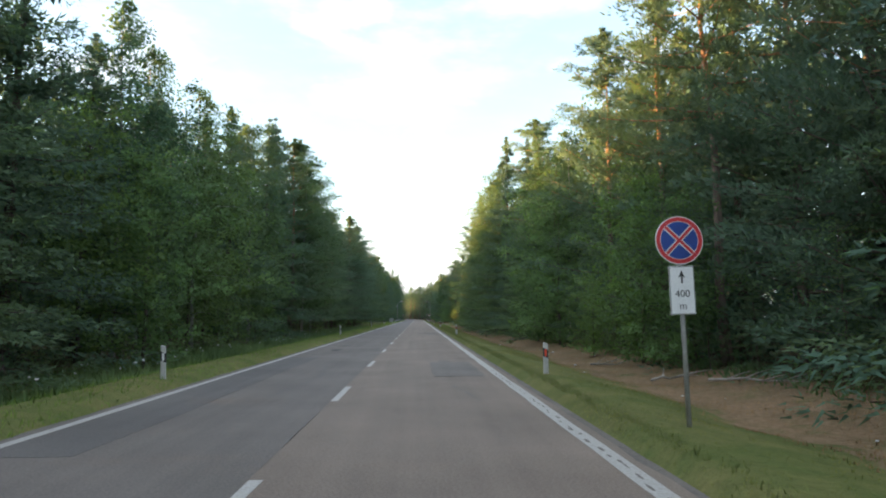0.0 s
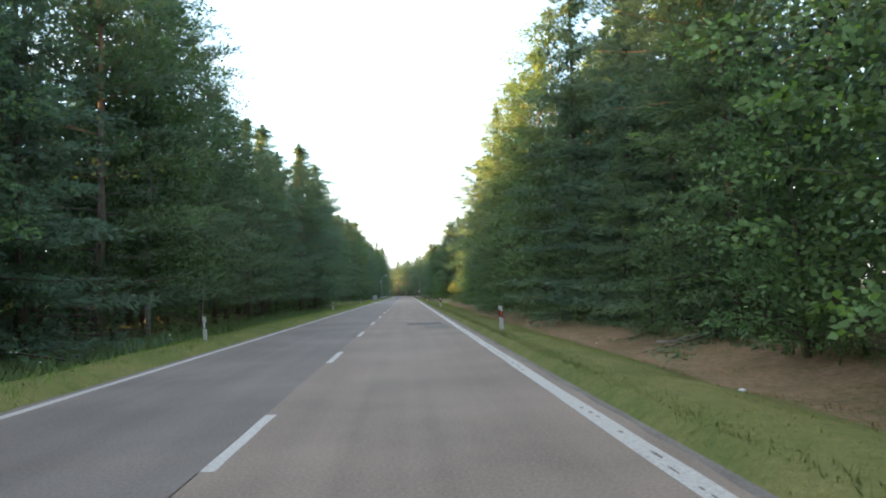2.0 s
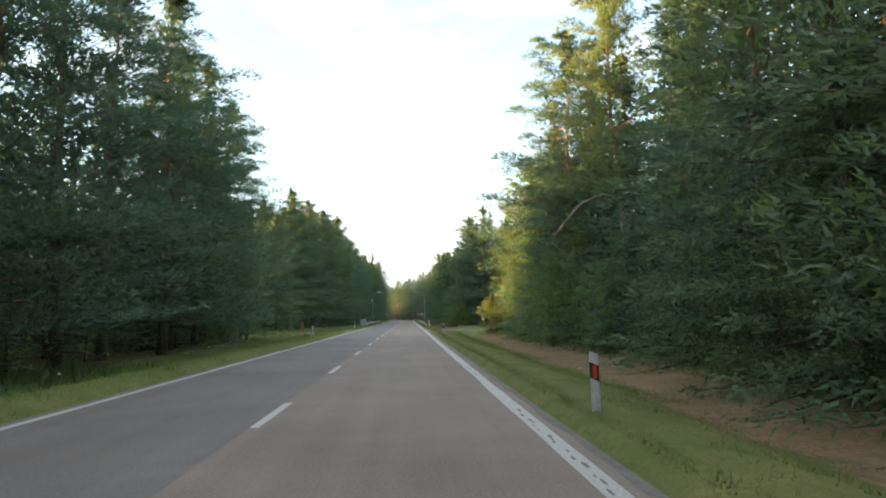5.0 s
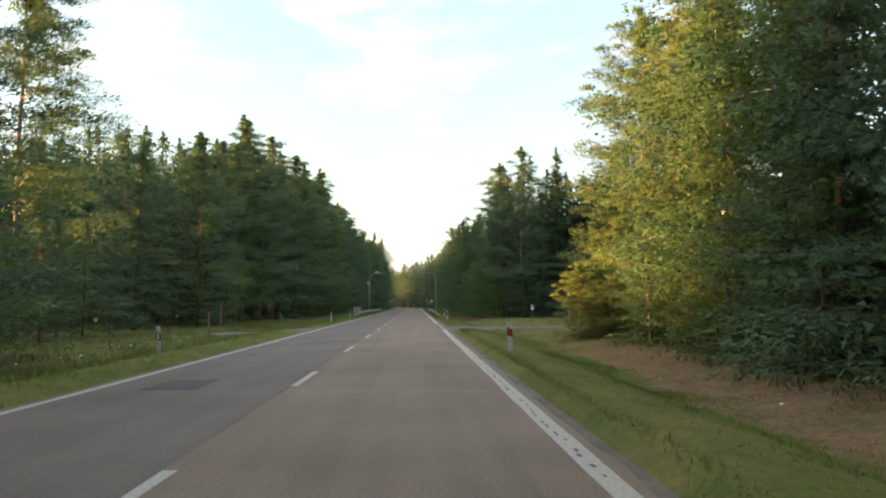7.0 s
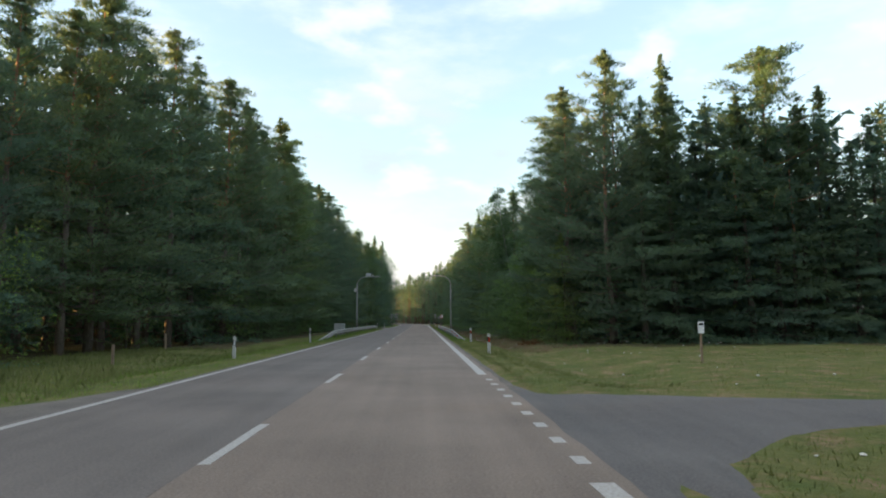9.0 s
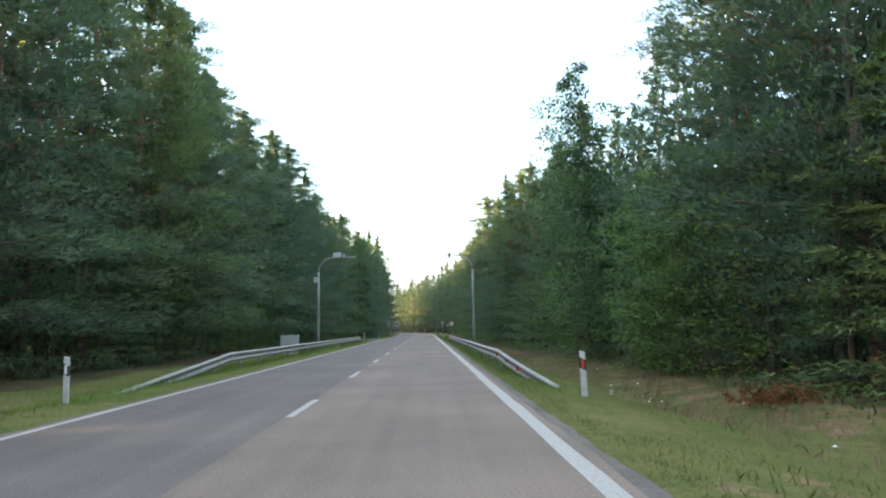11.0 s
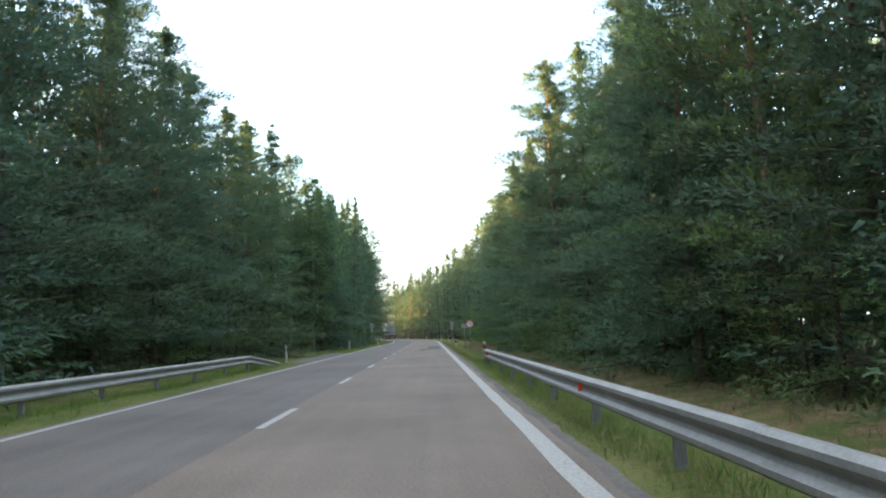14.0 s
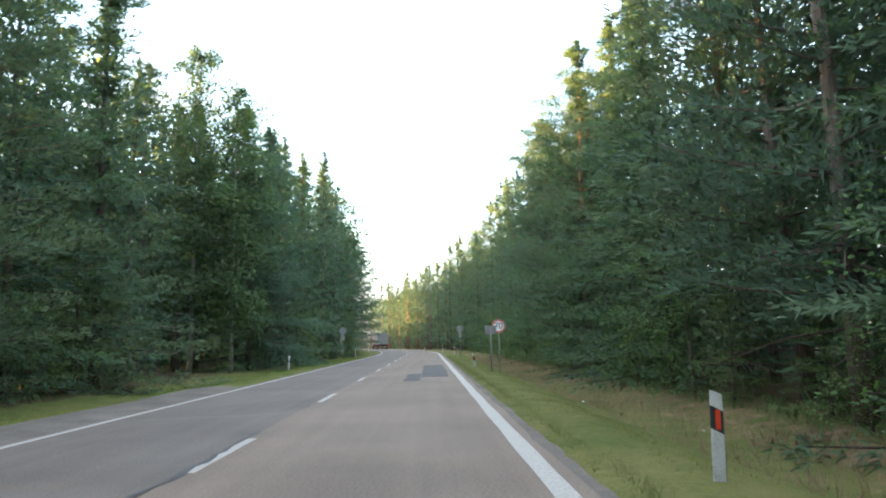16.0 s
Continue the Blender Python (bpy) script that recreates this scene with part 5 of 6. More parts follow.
blades("meadow_grass", 26000, 405, (126.6, 164.1), lambda r, s: 4.2 + 20 * r.uniform(0, 1, len(s)) ** 1.4, 0.13, 0.024, "grass", "yellow-green meadow grass in the clearing", off_tracks)
blades("meadow_grass", 24000, 406, (105.2, 163.1), lambda r, s: r.uniform(-13.5, -5, len(s)), 0.26, 0.035, "grass", "tall yellow-green meadow grass", off_tracks)
blades("tall_weeds", 13000, 407, (-5.2, 92), lambda r, s: r.uniform(-8.6, -5.6, len(s)), 0.48, 0.06, "weeds", "tall dark weeds and nettles before the trees", off_tracks)
blades("tall_weeds", 9000, 408, (-5.2, 292), lambda r, s: r.uniform(9.2, 10.8, len(s)), 0.36, 0.06, "weeds", "green weeds before the trees", lambda s, d: off_tracks(s, d) and not 126 < s < 164)
blades("ditch_grass", 24000, 411, (82.5, 134.1), lambda r, s: r.normal(6.7, 0.40, len(s)), 0.13, 0.020, "lush", "lush green grass along the shallow ditch", off_tracks)
blades("ditch_grass", 20000, 412, (-3.1, 292), lambda r, s: r.normal(5.6, 0.9, len(s)), 0.06, 0.016, "grass", "fresh green grass in the verge", off_tracks)
blades("edge_tufts", 16000, 413, (-3.1, 281.9), lambda r, s: r.normal(4.22, 0.10, len(s)), 0.11, 0.018, "grass", "yellow-green tufts along the asphalt edge", off_tracks)
blades("rail_grass", 9000, 409, (169, 227.4), lambda r, s: r.normal(4.55, 0.3, len(s)), 0.26, 0.013, "lush", "tall green grass under the guardrail", off_tracks)
blades("rail_grass", 9000, 410, (169, 227.4), lambda r, s: r.normal(-4.8, 0.3, len(s)), 0.26, 0.014, "lush", "tall green grass under the guardrail", off_tracks)


def flowers(seed, n, s_range, d_range, tall):
    rng = random.Random(seed)
    verts, faces = [], []
    for _ in range(n):
        s, d = rng.uniform(*s_range), rng.uniform(*d_range)
        if not off_tracks(s, d):
            continue
        x, y = on_road(s, d)
        z = ground_z(x, y) + tall * rng.uniform(0.6, 1.3)
        r = rng.uniform(0.015, 0.04)
        base = len(verts)
        verts += [(x + r * math.cos(a), y + r * math.sin(a), z + rng.uniform(-0.01, 0.01)) for a in (0, 1.05, 2.1, 3.14, 4.2, 5.2)] + [(x, y, z + r * 0.6), (x, y, z - r * 0.5)]
        faces += [(base + k, base + (k + 1) % 6, base + 6) for k in range(6)] + [(base + (k + 1) % 6, base + k, base + 7) for k in range(6)]
    tagged(part("wild_flowers", (verts, faces), M["flower"]), "scattered small white wild flowers in the grass", "flowers", kind="stuff")


flowers(1, 130, (-3.1, 119.5), (-8, -4.4), 0.4)
flowers(2, 110, (-2.1, 292), (4.8, 9.5), 0.22)
flowers(3, 60, (127.7, 161.1), (8, 24), 0.35)

# ---- roadside posts ----


def wedge(w0, w1, dep, z0, z1, slant0=0.0, slant1=0.0):
    """A slice of a post of rounded triangular section, with slanting ends."""
    bm = bmesh.new()
    ring = [(-1, -0.6), (-0.75, -1), (0.75, -1), (1, -0.6), (0.55, 0.7), (0.2, 1), (-0.2, 1), (-0.55, 0.7)]
    rows = []
    for z, w, sl in ((z0, w0, slant0), (z1, w1, slant1)):
        rows.append([bm.verts.new((x * w / 2, y * dep / 2, z + sl * x)) for x, y in ring])
    n = len(ring)
    for k in range(n):
        bm.faces.new((rows[0][k], rows[0][(k + 1) % n], rows[1][(k + 1) % n], rows[1][k]))
    bm.faces.new(list(reversed(rows[0])))
    bm.faces.new(rows[1])
    return bm


def make_delineator(red, tilt_cap):
    ob = thing("delineator_post", "white plastic delineator post with a black band and " + ("red reflector" if red else "pale reflector"), "delineator post", "delineator posts along the verge")
    part("lower_post", wedge(0.126, 0.122, 0.09, -0.45, 0.66, 0, -0.03), M["plastic_low"], ob, "grimy white lower post")
    part("black_band", wedge(0.1235, 0.1215, 0.091, 0.66, 0.86, -0.03, -0.03), M["black"], ob, "slanting black band")
    part("cap", wedge(0.122, 0.108, 0.09, 0.86, 1.0, -0.03, tilt_cap), M["plastic"], ob)
    part("reflector", box_bm(-0.024, -0.052, 0.68, 0.024, -0.042, 0.85, 0.003), M["reflector_red" if red else "reflector_white"], ob, "red reflector" if red else "pale reflector")
    return ob


PR = random.Random(9)
POSTS_R = [(10.2, 4.46, 0.87), (44.8, 4.39, 0.88), (78.3, 4.3, 0.88), (115.6, 4.40, 0.88), (154.0, 4.66, 0.78), (169.0, 5.07, 0.80), (229.5, 4.94, 0.73), (257.0, 4.7, 0.64), (290.0, 5.0, 0.75), (313.0, 4.9, 0.80), (341.0, 4.9, 0.82)]
POSTS_L = [(9.6, -4.12, 0.83), (45.2, -4.40, 0.82), (80.0, -4.5, 0.82), (117.2, -4.78, 0.81), (152.1, -4.67, 0.78), (169.4, -4.85, 0.86), (230.8, -4.84, 0.86), (261.0, -5.4, 0.72), (293.0, -5.2, 0.72), (332.0, -5.2, 0.80)]
first = {}
for rows_p, red in ((POSTS_R, True), (POSTS_L, False)):
    for s, d, top in rows_p:
        x, y = on_road(s, d)
        lean = (PR.uniform(-2.2, 2.2), PR.uniform(-2.2, 2.2))
        m = pose(x, y, top - 1.0, lean[0], lean[1], math.degrees(heading(s)) + PR.uniform(-8, 8))
        if red not in first:
            first[red] = make_delineator(red, -0.02)
            first[red].matrix_basis = m
        else:
            copy_thing(first[red], m)

# ---- signs ----


def sign_post(ob, z_top, r=0.03):
    part("post", cyl_bm(r, r, -0.4, z_top, 14), M["zinc"], ob, "grey galvanised post", True)
    part("post_cap", cyl_bm(r * 1.05, r * 0.7, z_top, z_top + 0.015, 14), M["black"], ob)


def shifted(bm, z):
    bmesh.ops.translate(bm, verts=bm.verts, vec=(0, 0, z))
    return bm


def bar_bm(length, width, y0, y1, turn):
    bm = box_bm(-length / 2, y0, -width / 2, length / 2, y1, width / 2)
    bmesh.ops.rotate(bm, verts=bm.verts, cent=(0, 0, 0), matrix=Matrix.Rotation(radians(turn), 3, "Y"))
    return bm


def no_stopping(ob, zc, r, red="sign_red", thin=1.0):
    """Blue disc with a red ring and a red cross, edged in white."""
    y = -0.035
    face = part("sign_face", shifted(disc_bm(r, y - 0.006, 0.010), zc), M["sign_white"], ob, "white-edged round sign face")
    part("ring", shifted(disc_bm(r * 0.965, y - 0.009, 0.003, 40, r * (0.80 if thin == 1 else 0.86)), zc), M[red], face, "red ring")
    part("field", shifted(disc_bm(r * 0.775, y - 0.0085, 0.0025), zc), M["sign_blue"], face, "blue field")
    for turn in (45, -45):
        k = 0.0 if turn > 0 else 0.0006
        part("edging", shifted(bar_bm(r * 1.54, r * 0.205 * thin, y - 0.0105 - k, y - 0.0085, turn), zc), M["sign_white"], face, "white edging")
        part("cross_bar", shifted(bar_bm(r * 1.56, r * 0.125 * thin, y - 0.0125 - k, y - 0.0085, turn), zc), M[red], face, "red diagonal bar")
    part("bracket", box_bm(-0.05, y + 0.004, zc - 0.03, 0.05, 0.03, zc + 0.03, 0.004), M["zinc_dull"], ob)


def at_ground(x, y, turn=0.0, lean=0.0, drop=0.0):
    return pose(x, y, ground_z(x, y) + drop, 0, lean, turn)


sg = thing("no_stopping_sign", "round blue no-stopping sign above a white 400 m plate", "road sign", "", pose(4.76, 2.75, 0.0, 0, -1.5, 0))
sign_post(sg, 2.60)
no_stopping(sg, 2.42, 0.30)
plate = part("distance_plate", box_bm(-0.16, -0.045, 1.50, 0.16, -0.035, 2.10, 0.004), M["sign_white"], sg, "white rectangular plate with an arrow and 400 m")
for x0, z0, x1, z1 in ((-0.155, 1.505, 0.155, 1.513), (-0.155, 2.087, 0.155, 2.095), (-0.155, 1.513, -0.147, 2.087), (0.147, 1.513, 0.155, 2.087)):
    part("border", box_bm(x0, -0.0475, z0, x1, -0.0445, z1), M["sign_black"], plate, "thin dark border")
arrow = bmesh.new()
for yy in (-0.048, -0.0445):
    ring = [(0.0, 2.045), (0.042, 1.955), (0.011, 1.972), (0.011, 1.885), (-0.011, 1.885), (-0.011, 1.972), (-0.042, 1.955)]
    arrow.faces.new([arrow.verts.new((x, yy, z)) for x, z in ring])
part("arrow", arrow, M["sign_black"], plate, "black upward arrow")
lettering("400", 0.125, M["sign_black"], plate, (0, -0.0465, 1.755))
lettering("m", 0.125, M["sign_black"], plate, (0, -0.0465, 1.605))

sg = thing("no_stopping_sign", "round blue no-stopping sign with red cross turned to the side road", "road sign", "", at_ground(11.0, 137.3, -86))
sign_post(sg, 1.98)
no_stopping(sg, 1.72, 0.30, "sign_red_faded", 0.75)

sg = thing("speed_limit_sign", "round white 70 speed limit sign with a red ring", "road sign", "", at_ground(5.95, 256.6, -4))
sign_post(sg, 2.55, 0.028)
face = part("sign_face", shifted(disc_bm(0.34, -0.041, 0.010), 2.28), M["sign_white"], sg, "white round sign face")
part("ring", shifted(disc_bm(0.332, -0.044, 0.003, 40, 0.262), 2.28), M["sign_red"], face, "red ring")
lettering("70", 0.44, M["sign_black"], face, (0, -0.0425, 2.28))

sg = thing("road_sign", "rectangular road sign seen from its grey back", "road sign", "", at_ground(5.3, 254.0, 4))
sign_post(sg, 2.0, 0.028)
part("panel", box_bm(-0.26, 0.035, 1.66, 0.26, 0.045, 2.05, 0.004), M["zinc_dull"], sg, "grey unpainted sign back")

for s, d, turn in ((280.5, -4.9, 8), (282.0, 5.2, 6)):
    x, y = on_road(s, d)
    sg = thing("road_sign", "round road sign with a narrow plate seen from the grey back", "road sign", "signs seen from the back", at_ground(x, y, turn))
    sign_post(sg, 2.62, 0.028)
    part("sign_disc", shifted(disc_bm(0.30, 0.034, 0.010), 2.45), M["zinc_dull"], sg, "grey round sign back")
    part("plate", box_bm(-0.15, 0.034, 1.66, 0.15, 0.044, 2.12, 0.004), M["zinc"], sg, "pale narrow plate back")

mk = thing("marker_post", "thin brown marker post with a small white plate", "marker post", "", at_ground(10.9, 148.9, 0))
part("post", box_bm(-0.03, -0.03, -0.3, 0.03, 0.03, 1.0, 0.006), M["stake"], mk)
part("plate", box_bm(-0.10, -0.04, 0.93, 0.10, -0.03, 1.30, 0.004), M["sign_white"], mk, "white rectangular plate")
part("dark_bar", box_bm(-0.07, -0.043, 1.18, 0.07, -0.0395, 1.26), M["sign_black"], mk, "dark bar on the plate")
for x, y, h in ((-11.2, 144.8, 1.5), (-8.2, 150.5, 0.7), (-7.6, 130.5, 1.25), (-10.5, 161.0, 0.8)):
    st = thing("wooden_stake", "thin weathered wooden stake in the grass", "stake", "stakes in the meadow", at_ground(x, y, 10 * x, 1.5))
    part("stake", box_bm(-0.045, -0.04, -0.3, 0.045, 0.04, h, 0.008), M["stake"], st)

# ---- guardrails ----
WAVE = [(0.0, 0.155), (-0.035, 0.150), (-0.075, 0.118), (-0.078, 0.075), (-0.035, 0.035), (-0.018, 0.0), (-0.035, -0.035), (-0.078, -0.075), (-0.075, -0.118), (-0.035, -0.150), (0.0, -0.155)]


def w_beam(points, side):
    """A corrugated beam along points; its waves face the road."""
    verts, faces = [], []
    pts = [Vector(p) for p in points]
    n = len(WAVE)
    for i, p in enumerate(pts):
        way = (pts[min(i + 1, len(pts) - 1)] - pts[max(i - 1, 0)])
        out = Vector((way.y, -way.x, 0)).normalized() * side
        for back_off in (0.0, 0.004):
            verts += [tuple(p + out * (o + back_off) + Vector((0, 0, z))) for o, z in WAVE]
    for i in range(len(pts) - 1):
        a, b = i * 2 * n, (i + 1) * 2 * n
        for k in range(n - 1):
            faces.append((a + k, a + k + 1, b + k + 1, b + k))
            faces.append((a + n + k, b + n + k, b + n + k + 1, a + n + k + 1))
        faces.append((a, b, b + n, a + n))
        faces.append((a + n - 1, a + 2 * n - 1, b + 2 * n - 1, b + n - 1))
    return verts, faces


def c_post(h):
    bm = bmesh.new()
    prof = [(-0.05, -0.03), (0.05, -0.03), (0.05, 0.03), (0.03, 0.03), (0.03, -0.018), (-0.03, -0.018), (-0.03, 0.03), (-0.05, 0.03)]
    lo = [bm.verts.new((x, y, -0.5)) for x, y in prof]
    hi = [bm.verts.new((x, y, h)) for x, y in prof]
    for k in range(len(prof)):
        bm.faces.new((lo[k], lo[(k + 1) % 8], hi[(k + 1) % 8], hi[k]))
    bm.faces.new(hi)
    return bm


def guardrail(side, x, top, start, end, s0, s1, label):
    ob = thing("guardrail", label, "guardrail", "guardrails beside the road")
    zc = top - 0.155
    straight = None
    for s in np.arange(s0, s1 - 0.1, 4.0):
        if straight is None:
            straight = part("beam", w_beam([(0, 0, 0), (0, 4.012, 0)], side), M["zinc"], ob)
            straight.matrix_basis = pose(x, s, zc)
        else:
            sharing("beam", straight.data, ob, pose(x + PR.uniform(-0.003, 0.003), s, zc + PR.uniform(-0.004, 0.004), 0, 0, PR.uniform(-0.04, 0.04)))
    last = s0 + 4.0 * len(np.arange(s0, s1 - 0.1, 4.0))
    for (ex, ey, ez), y0 in ((start, s0), (end, last)):
        pts = [(x + (ex - x) * u ** 1.3, y0 + (ey - y0) * u, zc + (ez - zc) * u) for u in np.linspace(0, 1, 9)]
        if ey < y0:
            pts = pts[::-1]
        part("end_ramp", w_beam(pts, side), M["zinc"], ob, "beam bending away and down into the grass")
    post = None
    for y in np.arange(start[1] + 1.7, end[1] - 0.5, 2.83):
        u = max(0.0, (s0 - y) / (s0 - start[1]), (y - last) / (end[1] - last))
        px = x + ((start if y < s0 else end)[0] - x) * u ** 1.3
        drop = (zc - (start if y < s0 else end)[2]) * u
        if post is None:
            post = part("post", c_post(zc + 0.05), M["zinc_dull"], ob)
            post.matrix_basis = pose(px + side * 0.055, y, -drop)
        else:
            sharing("post", post.data, ob, pose(px + side * 0.055, y, -drop, 0, PR.uniform(-1.5, 1.5), 0))
    for i, y in enumerate(np.arange(s0 + 0.2, last, 14.3)):
        part("reflector", box_bm(x - side * 0.055 - 0.03, y - 0.004, zc - 0.05, x - side * 0.055 + 0.03, y + 0.004, zc + 0.05, 0.003), M["reflector_red" if side > 0 else "reflector_white"], ob, "small red reflector in the beam" if side > 0 else "small pale reflector in the beam")
    return ob


rail_r = guardrail(1, 4.38, 0.575, (4.85, 170.2, -0.12), (4.80, 226.4, -0.06), 177.4, 220.6, "galvanised corrugated guardrail with red reflectors on steel posts")
guardrail(-1, -4.70, 0.58, (-4.8, 170.6, -0.20), (-4.85, 229.3, -0.10), 179.4, 222.2, "galvanised corrugated guardrail on steel posts")
for x, y, z in ((4.40, 175.7, 0.33), (4.47, 173.9, 0.20), (4.42, 222.3, 0.30), (4.55, 223.9, 0.18)):
    part("reflector", box_bm(x - 0.03, y - 0.02, z - 0.06, x + 0.03, y - 0.012, z + 0.06, 0.003), M["reflector_red"], rail_r, "orange-red reflector")

# ---- speed camera masts ----


def bent(points, radii, n=10):
    v, f = [], []
    tube(v, f, points, radii, n)
    return v, f


def mast(x, y, side, reach, label):
    """A tapered pole whose top bends over the road; side: which way the arm points."""
    ob = thing("camera_mast", label, "camera mast", "speed camera masts", pose(x, y, ground_z(x, y)))
    drop = -ground_z(x, y)
    part("base_plate", box_bm(-0.16, -0.16, -0.05, 0.16, 0.16, 0.03, 0.01), M["zinc_dull"], ob)
    part("pole", bent([(0, 0, 0), (0, 0, 1.2), (0, 0, 3.0), (0, 0, 5.1 + drop)], [0.095, 0.088, 0.078, 0.064], 14), M["zinc"], ob, "tapered galvanised pole", True)
    top = 6.05 + drop
    pts = [(0, 0, 5.1 + drop)] + [(side * 0.95 * (1 - math.cos(a)), 0, 5.1 + drop + 0.93 * math.sin(a)) for a in (0.3, 0.6, 0.9, 1.2, 1.45)] + [(side * 1.1, 0, top), (side * reach, 0, top + 0.02)]
    part("arm", bent(pts, [0.062, 0.060, 0.058, 0.056, 0.054, 0.052, 0.05, 0.042], 12), M["zinc"], ob, "arm bent over the road", True)
    return ob, top


ml, top = mast(-4.97, 199.8, 1, 2.45, "grey camera mast with a white box, panel and camera")
part("junction_box", box_bm(-0.30, -0.10, 4.45, -0.08, 0.12, 4.80, 0.012), M["plastic"], ml, "small white box on the pole")
part("clamp", cyl_bm(0.085, 0.085, 4.30, 4.36, 14), M["zinc_dull"], ml)
part("clamp", cyl_bm(0.085, 0.085, 4.86, 4.92, 14), M["zinc_dull"], ml)
part("solar_panel", box_bm(0.95, -0.02, top + 0.02, 1.48, 0.02, top + 0.34, 0.006), M["cabinet"], ml, "flat grey panel")
cam_l = part("enforcement_camera", box_bm(1.56, -0.20, top + 0.06, 1.72, 0.16, top + 0.20, 0.02), M["plastic"], ml, "white camera housing")
part("hood", box_bm(1.55, -0.26, top + 0.19, 1.73, 0.17, top + 0.215, 0.008), M["plastic"], cam_l)
part("lens", disc_bm(0.05, -0.215, 0.02, 20), M["glass"], cam_l, "dark lens").matrix_basis = pose(1.64, 0, top + 0.13)
part("bracket", box_bm(1.60, -0.05, top - 0.06, 1.68, 0.05, top + 0.07, 0.008), M["zinc_dull"], ml)
part("flash_unit", box_bm(1.72, -0.10, top - 0.22, 1.84, 0.06, top - 0.04, 0.015), M["camera_grey"], ml, "dark flash unit")

mr, top = mast(5.17, 199.3, -1, 2.12, "grey camera mast with two dark cameras on its arm")
for xx in (-1.50, -0.78):
    c = part("enforcement_camera", box_bm(xx - 0.07, -0.18, top + 0.05, xx + 0.07, 0.14, top + 0.16, 0.02), M["camera_grey"], mr, "dark camera housing")
    part("lens", disc_bm(0.045, -0.195, 0.02, 20), M["glass"], c, "dark lens").matrix_basis = pose(xx, 0, top + 0.105)
    part("clamp", box_bm(xx - 0.05, -0.06, top - 0.08, xx + 0.05, 0.06, top + 0.06, 0.01), M["zinc_dull"], mr)
part("flash_unit", box_bm(-1.56, -0.10, top - 0.20, -1.44, 0.06, top - 0.05, 0.015), M["camera_grey"], mr, "dark flash unit")
part("cable_loop", bent([(-0.05, -0.06, 5.05), (-0.10, -0.09, 4.8), (-0.11, -0.09, 4.6), (-0.08, -0.07, 4.45), (-0.03, -0.07, 4.5)], [0.012] * 5, 6), M["black"], mr, "black hanging cable")

cb = thing("roadside_cabinet", "pale grey steel control cabinet behind the guardrail", "cabinet", "", pose(-6.8, 199.7, ground_z(-6.8, 199.7)))
part("plinth", box_bm(-0.50, -0.20, -0.2, 0.50, 0.20, 0.18, 0.01), M["stone"], cb, "concrete plinth")
body = part("body", box_bm(-0.55, -0.24, 0.18, 0.55, 0.24, 1.22, 0.012), M["cabinet"], cb)
for x0, x1 in ((-0.53, -0.006), (0.006, 0.53)):
    door = part("door", box_bm(x0, -0.258, 0.22, x1, -0.24, 1.18, 0.006), M["cabinet"], cb)
    part("handle", box_bm(min(abs(x0), abs(x1)) * (1 if x0 > 0 else -1) + (0.03 if x0 > 0 else -0.06), -0.275, 0.66, min(abs(x0), abs(x1)) * (1 if x0 > 0 else -1) + (0.06 if x0 > 0 else -0.03), -0.258, 0.80, 0.004), M["zinc_dull"], door)
part("roof", box_bm(-0.58, -0.28, 1.22, 0.58, 0.27, 1.26, 0.01), M["cabinet"], cb, "overhanging lid")

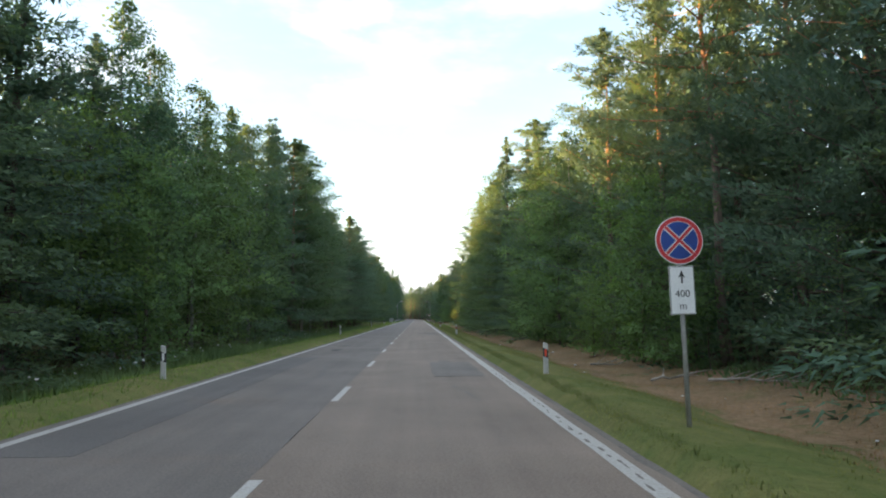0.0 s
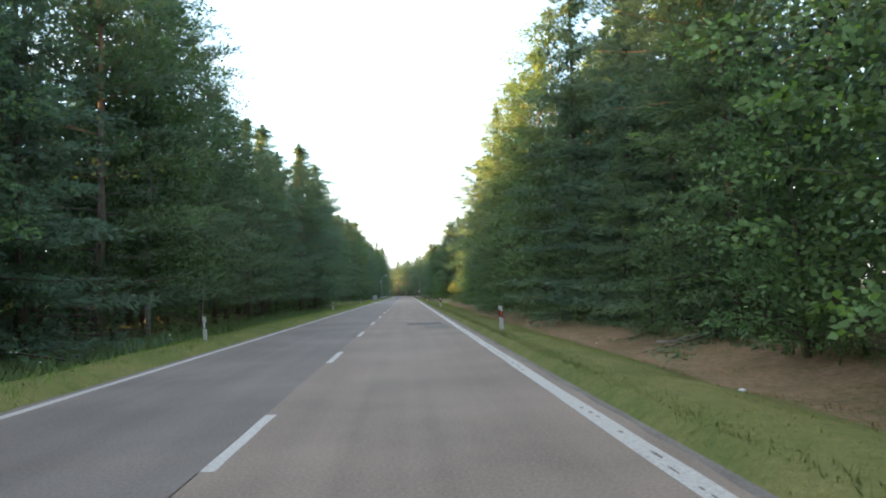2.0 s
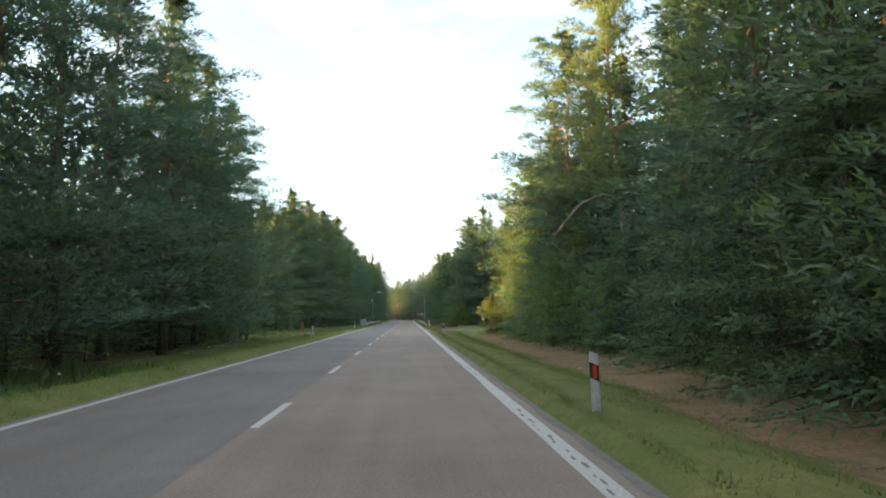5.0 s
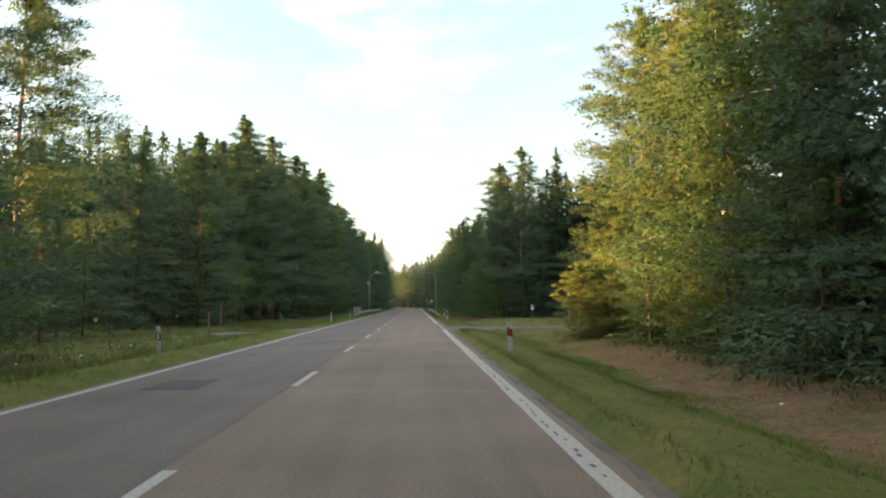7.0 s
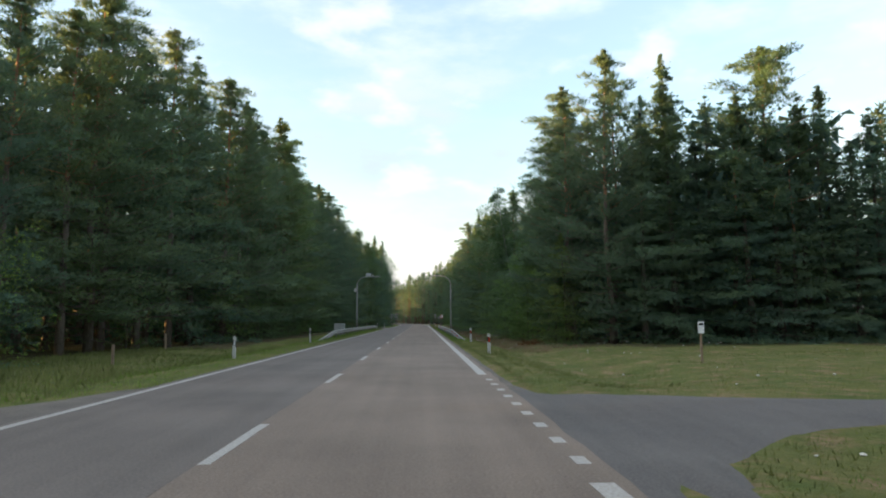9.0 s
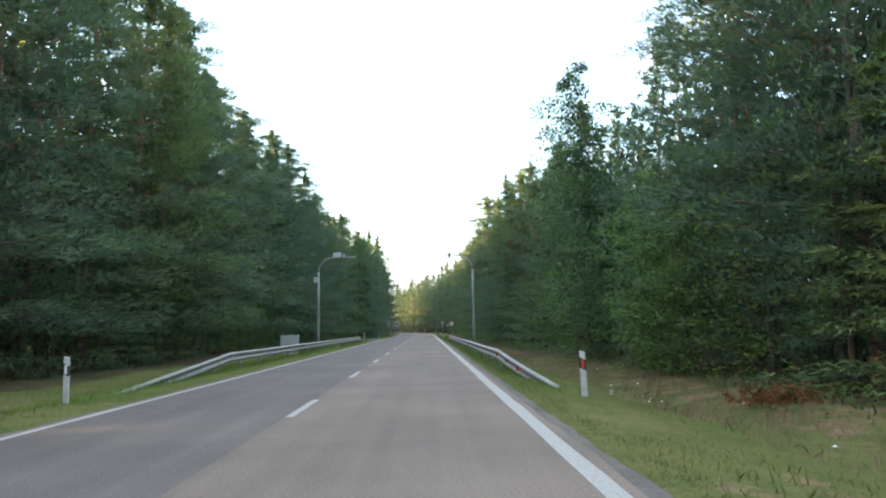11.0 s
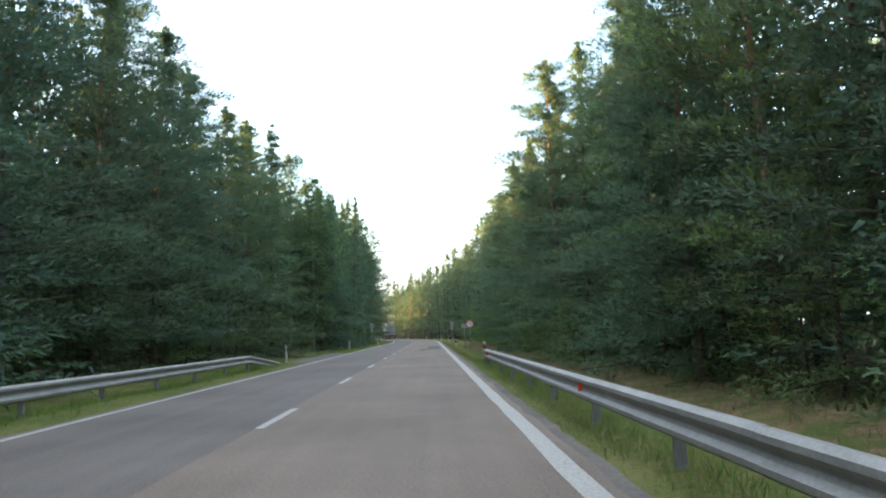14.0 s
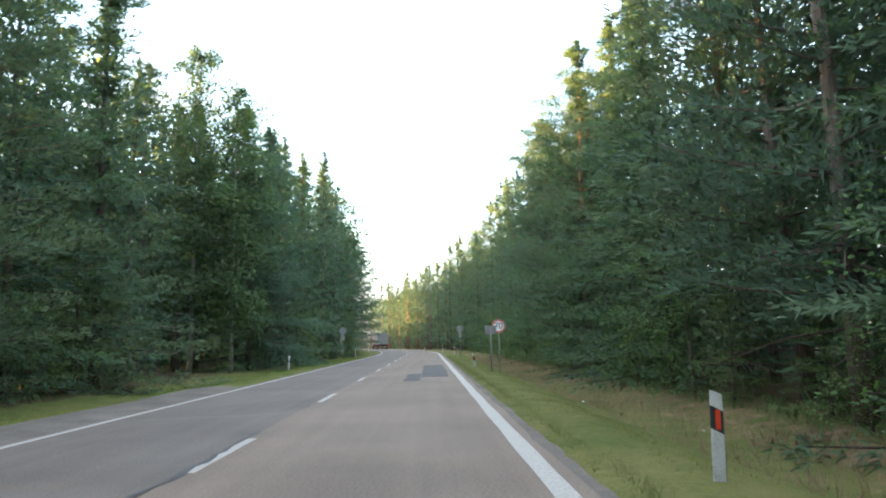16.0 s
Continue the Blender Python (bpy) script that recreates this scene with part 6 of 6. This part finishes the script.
# ---- the lorry ahead ----


def lorry(s, d):
    x, y = on_road(s, d)
    ob = thing("lorry", "lorry with a pale grey box body seen from behind", "lorry", "", pose(x, y, 0.0, 0, 0, math.degrees(heading(s))))
    part("cargo_box", box_bm(-1.24, 0.05, 1.15, 1.24, 6.9, 3.7, 0.03), M["trailer"], ob, "pale grey box body")
    for a, b in ((-1.24, -0.01), (0.01, 1.24)):
        door = part("rear_door", box_bm(a, 0.0, 1.22, b, 0.05, 3.62, 0.01), M["trailer"], ob, "pale rear door")
        for q in (0.3, 0.7):
            xx = a + (b - a) * q
            part("lock_rod", cyl_bm(0.018, 0.018, 1.25, 3.60, 8, m=Matrix.Translation((xx, -0.03, 0))), M["zinc_dull"], door)
    part("chassis", box_bm(-0.55, 0.3, 0.80, 0.55, 6.8, 1.15, 0.02), M["black"], ob)
    part("rear_bumper", box_bm(-1.22, 0.02, 0.48, 1.22, 0.14, 0.62, 0.015), M["zinc_dull"], ob)
    part("light_board", box_bm(-1.24, -0.02, 0.84, 1.24, 0.05, 1.10, 0.015), M["black"], ob)
    for xx in (-1.0, 1.0):
        part("tail_light", box_bm(xx - 0.20, -0.045, 0.88, xx + 0.20, -0.02, 1.05, 0.01), M["tail_red"], ob, "red tail light")
        part("mudflap", box_bm(xx - 0.24, 0.55, 0.18, xx + 0.24, 0.57, 0.82, 0.004), M["rubber"], ob)
    for yy in (1.6, 2.9):
        for xx in (-1.02, 1.02):
            w = part("wheel", cyl_bm(0.5, 0.5, -0.16, 0.16, 28, m=pose(xx, yy, 0.5, 0, 90, 0)), M["rubber"], ob)
            part("rim", cyl_bm(0.27, 0.24, -0.17, 0.17, 20, m=pose(xx, yy, 0.5, 0, 90, 0)), M["zinc_dull"], w)
    cab = part("cab", box_bm(-1.20, 7.2, 0.6, 1.20, 9.2, 3.2, 0.12), M["cab_paint"], ob, "dark red driver's cab")
    part("windscreen", box_bm(-1.05, 9.18, 1.9, 1.05, 9.23, 2.9, 0.02), M["glass"], cab)
    for yy in (8.2,):
        for xx in (-1.02, 1.02):
            part("wheel", cyl_bm(0.5, 0.5, -0.16, 0.16, 28, m=pose(xx, yy, 0.5, 0, 90, 0)), M["rubber"], ob)


lorry(378.0, 1.8)

# ---- deadwood and stones on the heath ----


def fallen(x, y, turn, length, label="bare grey fallen branch on the heath"):
    rng = random.Random(x * 3 + y)
    v, f = [], []
    pts = [(-length / 2 + length * k / 5, rng.uniform(-0.12, 0.12), 0.06 + rng.uniform(0, 0.10)) for k in range(6)]
    tube(v, f, pts, [0.04, 0.036, 0.03, 0.024, 0.016, 0.008], 6)
    for k in (1, 2, 3, 4):
        o = rng.choice((-1, 1))
        tube(v, f, [pts[k], (pts[k][0] + 0.25, pts[k][1] + o * 0.22, pts[k][2] + 0.12), (pts[k][0] + 0.5, pts[k][1] + o * 0.5, pts[k][2] + 0.2)], [0.018, 0.013, 0.005], 5)
    ob = part("fallen_branch", (v, f), M["dead_wood"], smooth_faces=True)
    ob.matrix_basis = pose(x, y, ground_z(x, y), 0, 0, turn)
    tagged(ob, label, "branch", "fallen branches")


for x, y, a, l in ((8.4, 12.5, 20, 1.6), (9.2, 9.8, -35, 2.0), (8.0, 17.6, 5, 1.1), (8.9, 42.5, 12, 1.5), (9.3, 58.4, -20, 1.3), (8.6, 70.8, 30, 1.4), (9.4, 190.6, -15, 2.4), (9.6, 197.1, 40, 2.0), (9.0, 99.9, 15, 1.2)):
    fallen(x, y, a, l)


def field_stone(x, y, r, label="pale rounded field stone in the grass"):
    bm = bmesh.new()
    bmesh.ops.create_icosphere(bm, subdivisions=2, radius=r)
    for v in bm.verts:
        v.co *= 1 + 0.22 * noise.noise(v.co * 3 / r + Vector((x, y, 0)))
        v.co.z *= 0.62
    ob = part("field_stone", bm, M["stone"], smooth_faces=True)
    ob.matrix_basis = pose(x, y, ground_z(x, y) + r * 0.3, 0, 0, 31 * x)
    tagged(ob, label, "stone", "stones on the verge")


for x, y, r in ((6.9, 229.8, 0.12), (7.1, 229.7, 0.07), (6.4, 34.6, 0.06), (7.6, 26.1, 0.09), (8.1, 27.1, 0.07), (7.3, 19.2, 0.06), (7.2, 68.8, 0.06), (6.9, 53.8, 0.05)):
    field_stone(x, y, r)

rng = G(77)
pts = np.column_stack([rng.normal(0, 0.55, 700), rng.normal(0, 0.4, 700), np.abs(rng.normal(0, 0.18, 700))])
me = leaf_cloud(pts, rng.normal(size=(700, 3)), rng.uniform(0.15, 0.4, 700), rng.uniform(0.04, 0.1, 700), rng)
me.name = "brush_pile"
me.materials.append(M["rust_brush"])
bp = new("brush_pile", me)
bp.matrix_basis = pose(9.2, 169.4, ground_z(9.2, 169.4)) @ Matrix.Scale(0.8, 4)
tagged(bp, "heap of withered rust-brown branches on the grass", "brush pile", kind="stuff")


# the dead branch that hangs from the old pine
rng = random.Random(12)
v, f = [], []
stem = [(0, 0, 6.6), (-1.0, -0.3, 6.9), (-2.0, -0.6, 6.5), (-2.9, -0.8, 5.6), (-3.5, -0.9, 4.7)]
tube(v, f, stem, [0.06, 0.05, 0.042, 0.03, 0.012], 6)
for k in (1, 2, 2, 3, 3, 4):
    p = Vector(stem[k])
    way = Vector((rng.uniform(-0.9, 0.3), rng.uniform(-0.5, 0.5), rng.uniform(-1.0, -0.1)))
    tube(v, f, [tuple(p), tuple(p + way * 0.6), tuple(p + way * 1.1 + Vector((0, 0, -0.15)))], [0.022, 0.014, 0.005], 5)
sc = old_pine.matrix_basis.to_scale()
branch = part("dead_branch", (v, f), M["dead_wood"], old_pine, "bare grey dead branch", True)
branch.matrix_basis = (old_pine.matrix_basis.to_quaternion().inverted().to_matrix().to_4x4())
branch.matrix_basis = Matrix.Diagonal((1 / sc.x, 1 / sc.y, 1 / sc.z, 1)) @ branch.matrix_basis
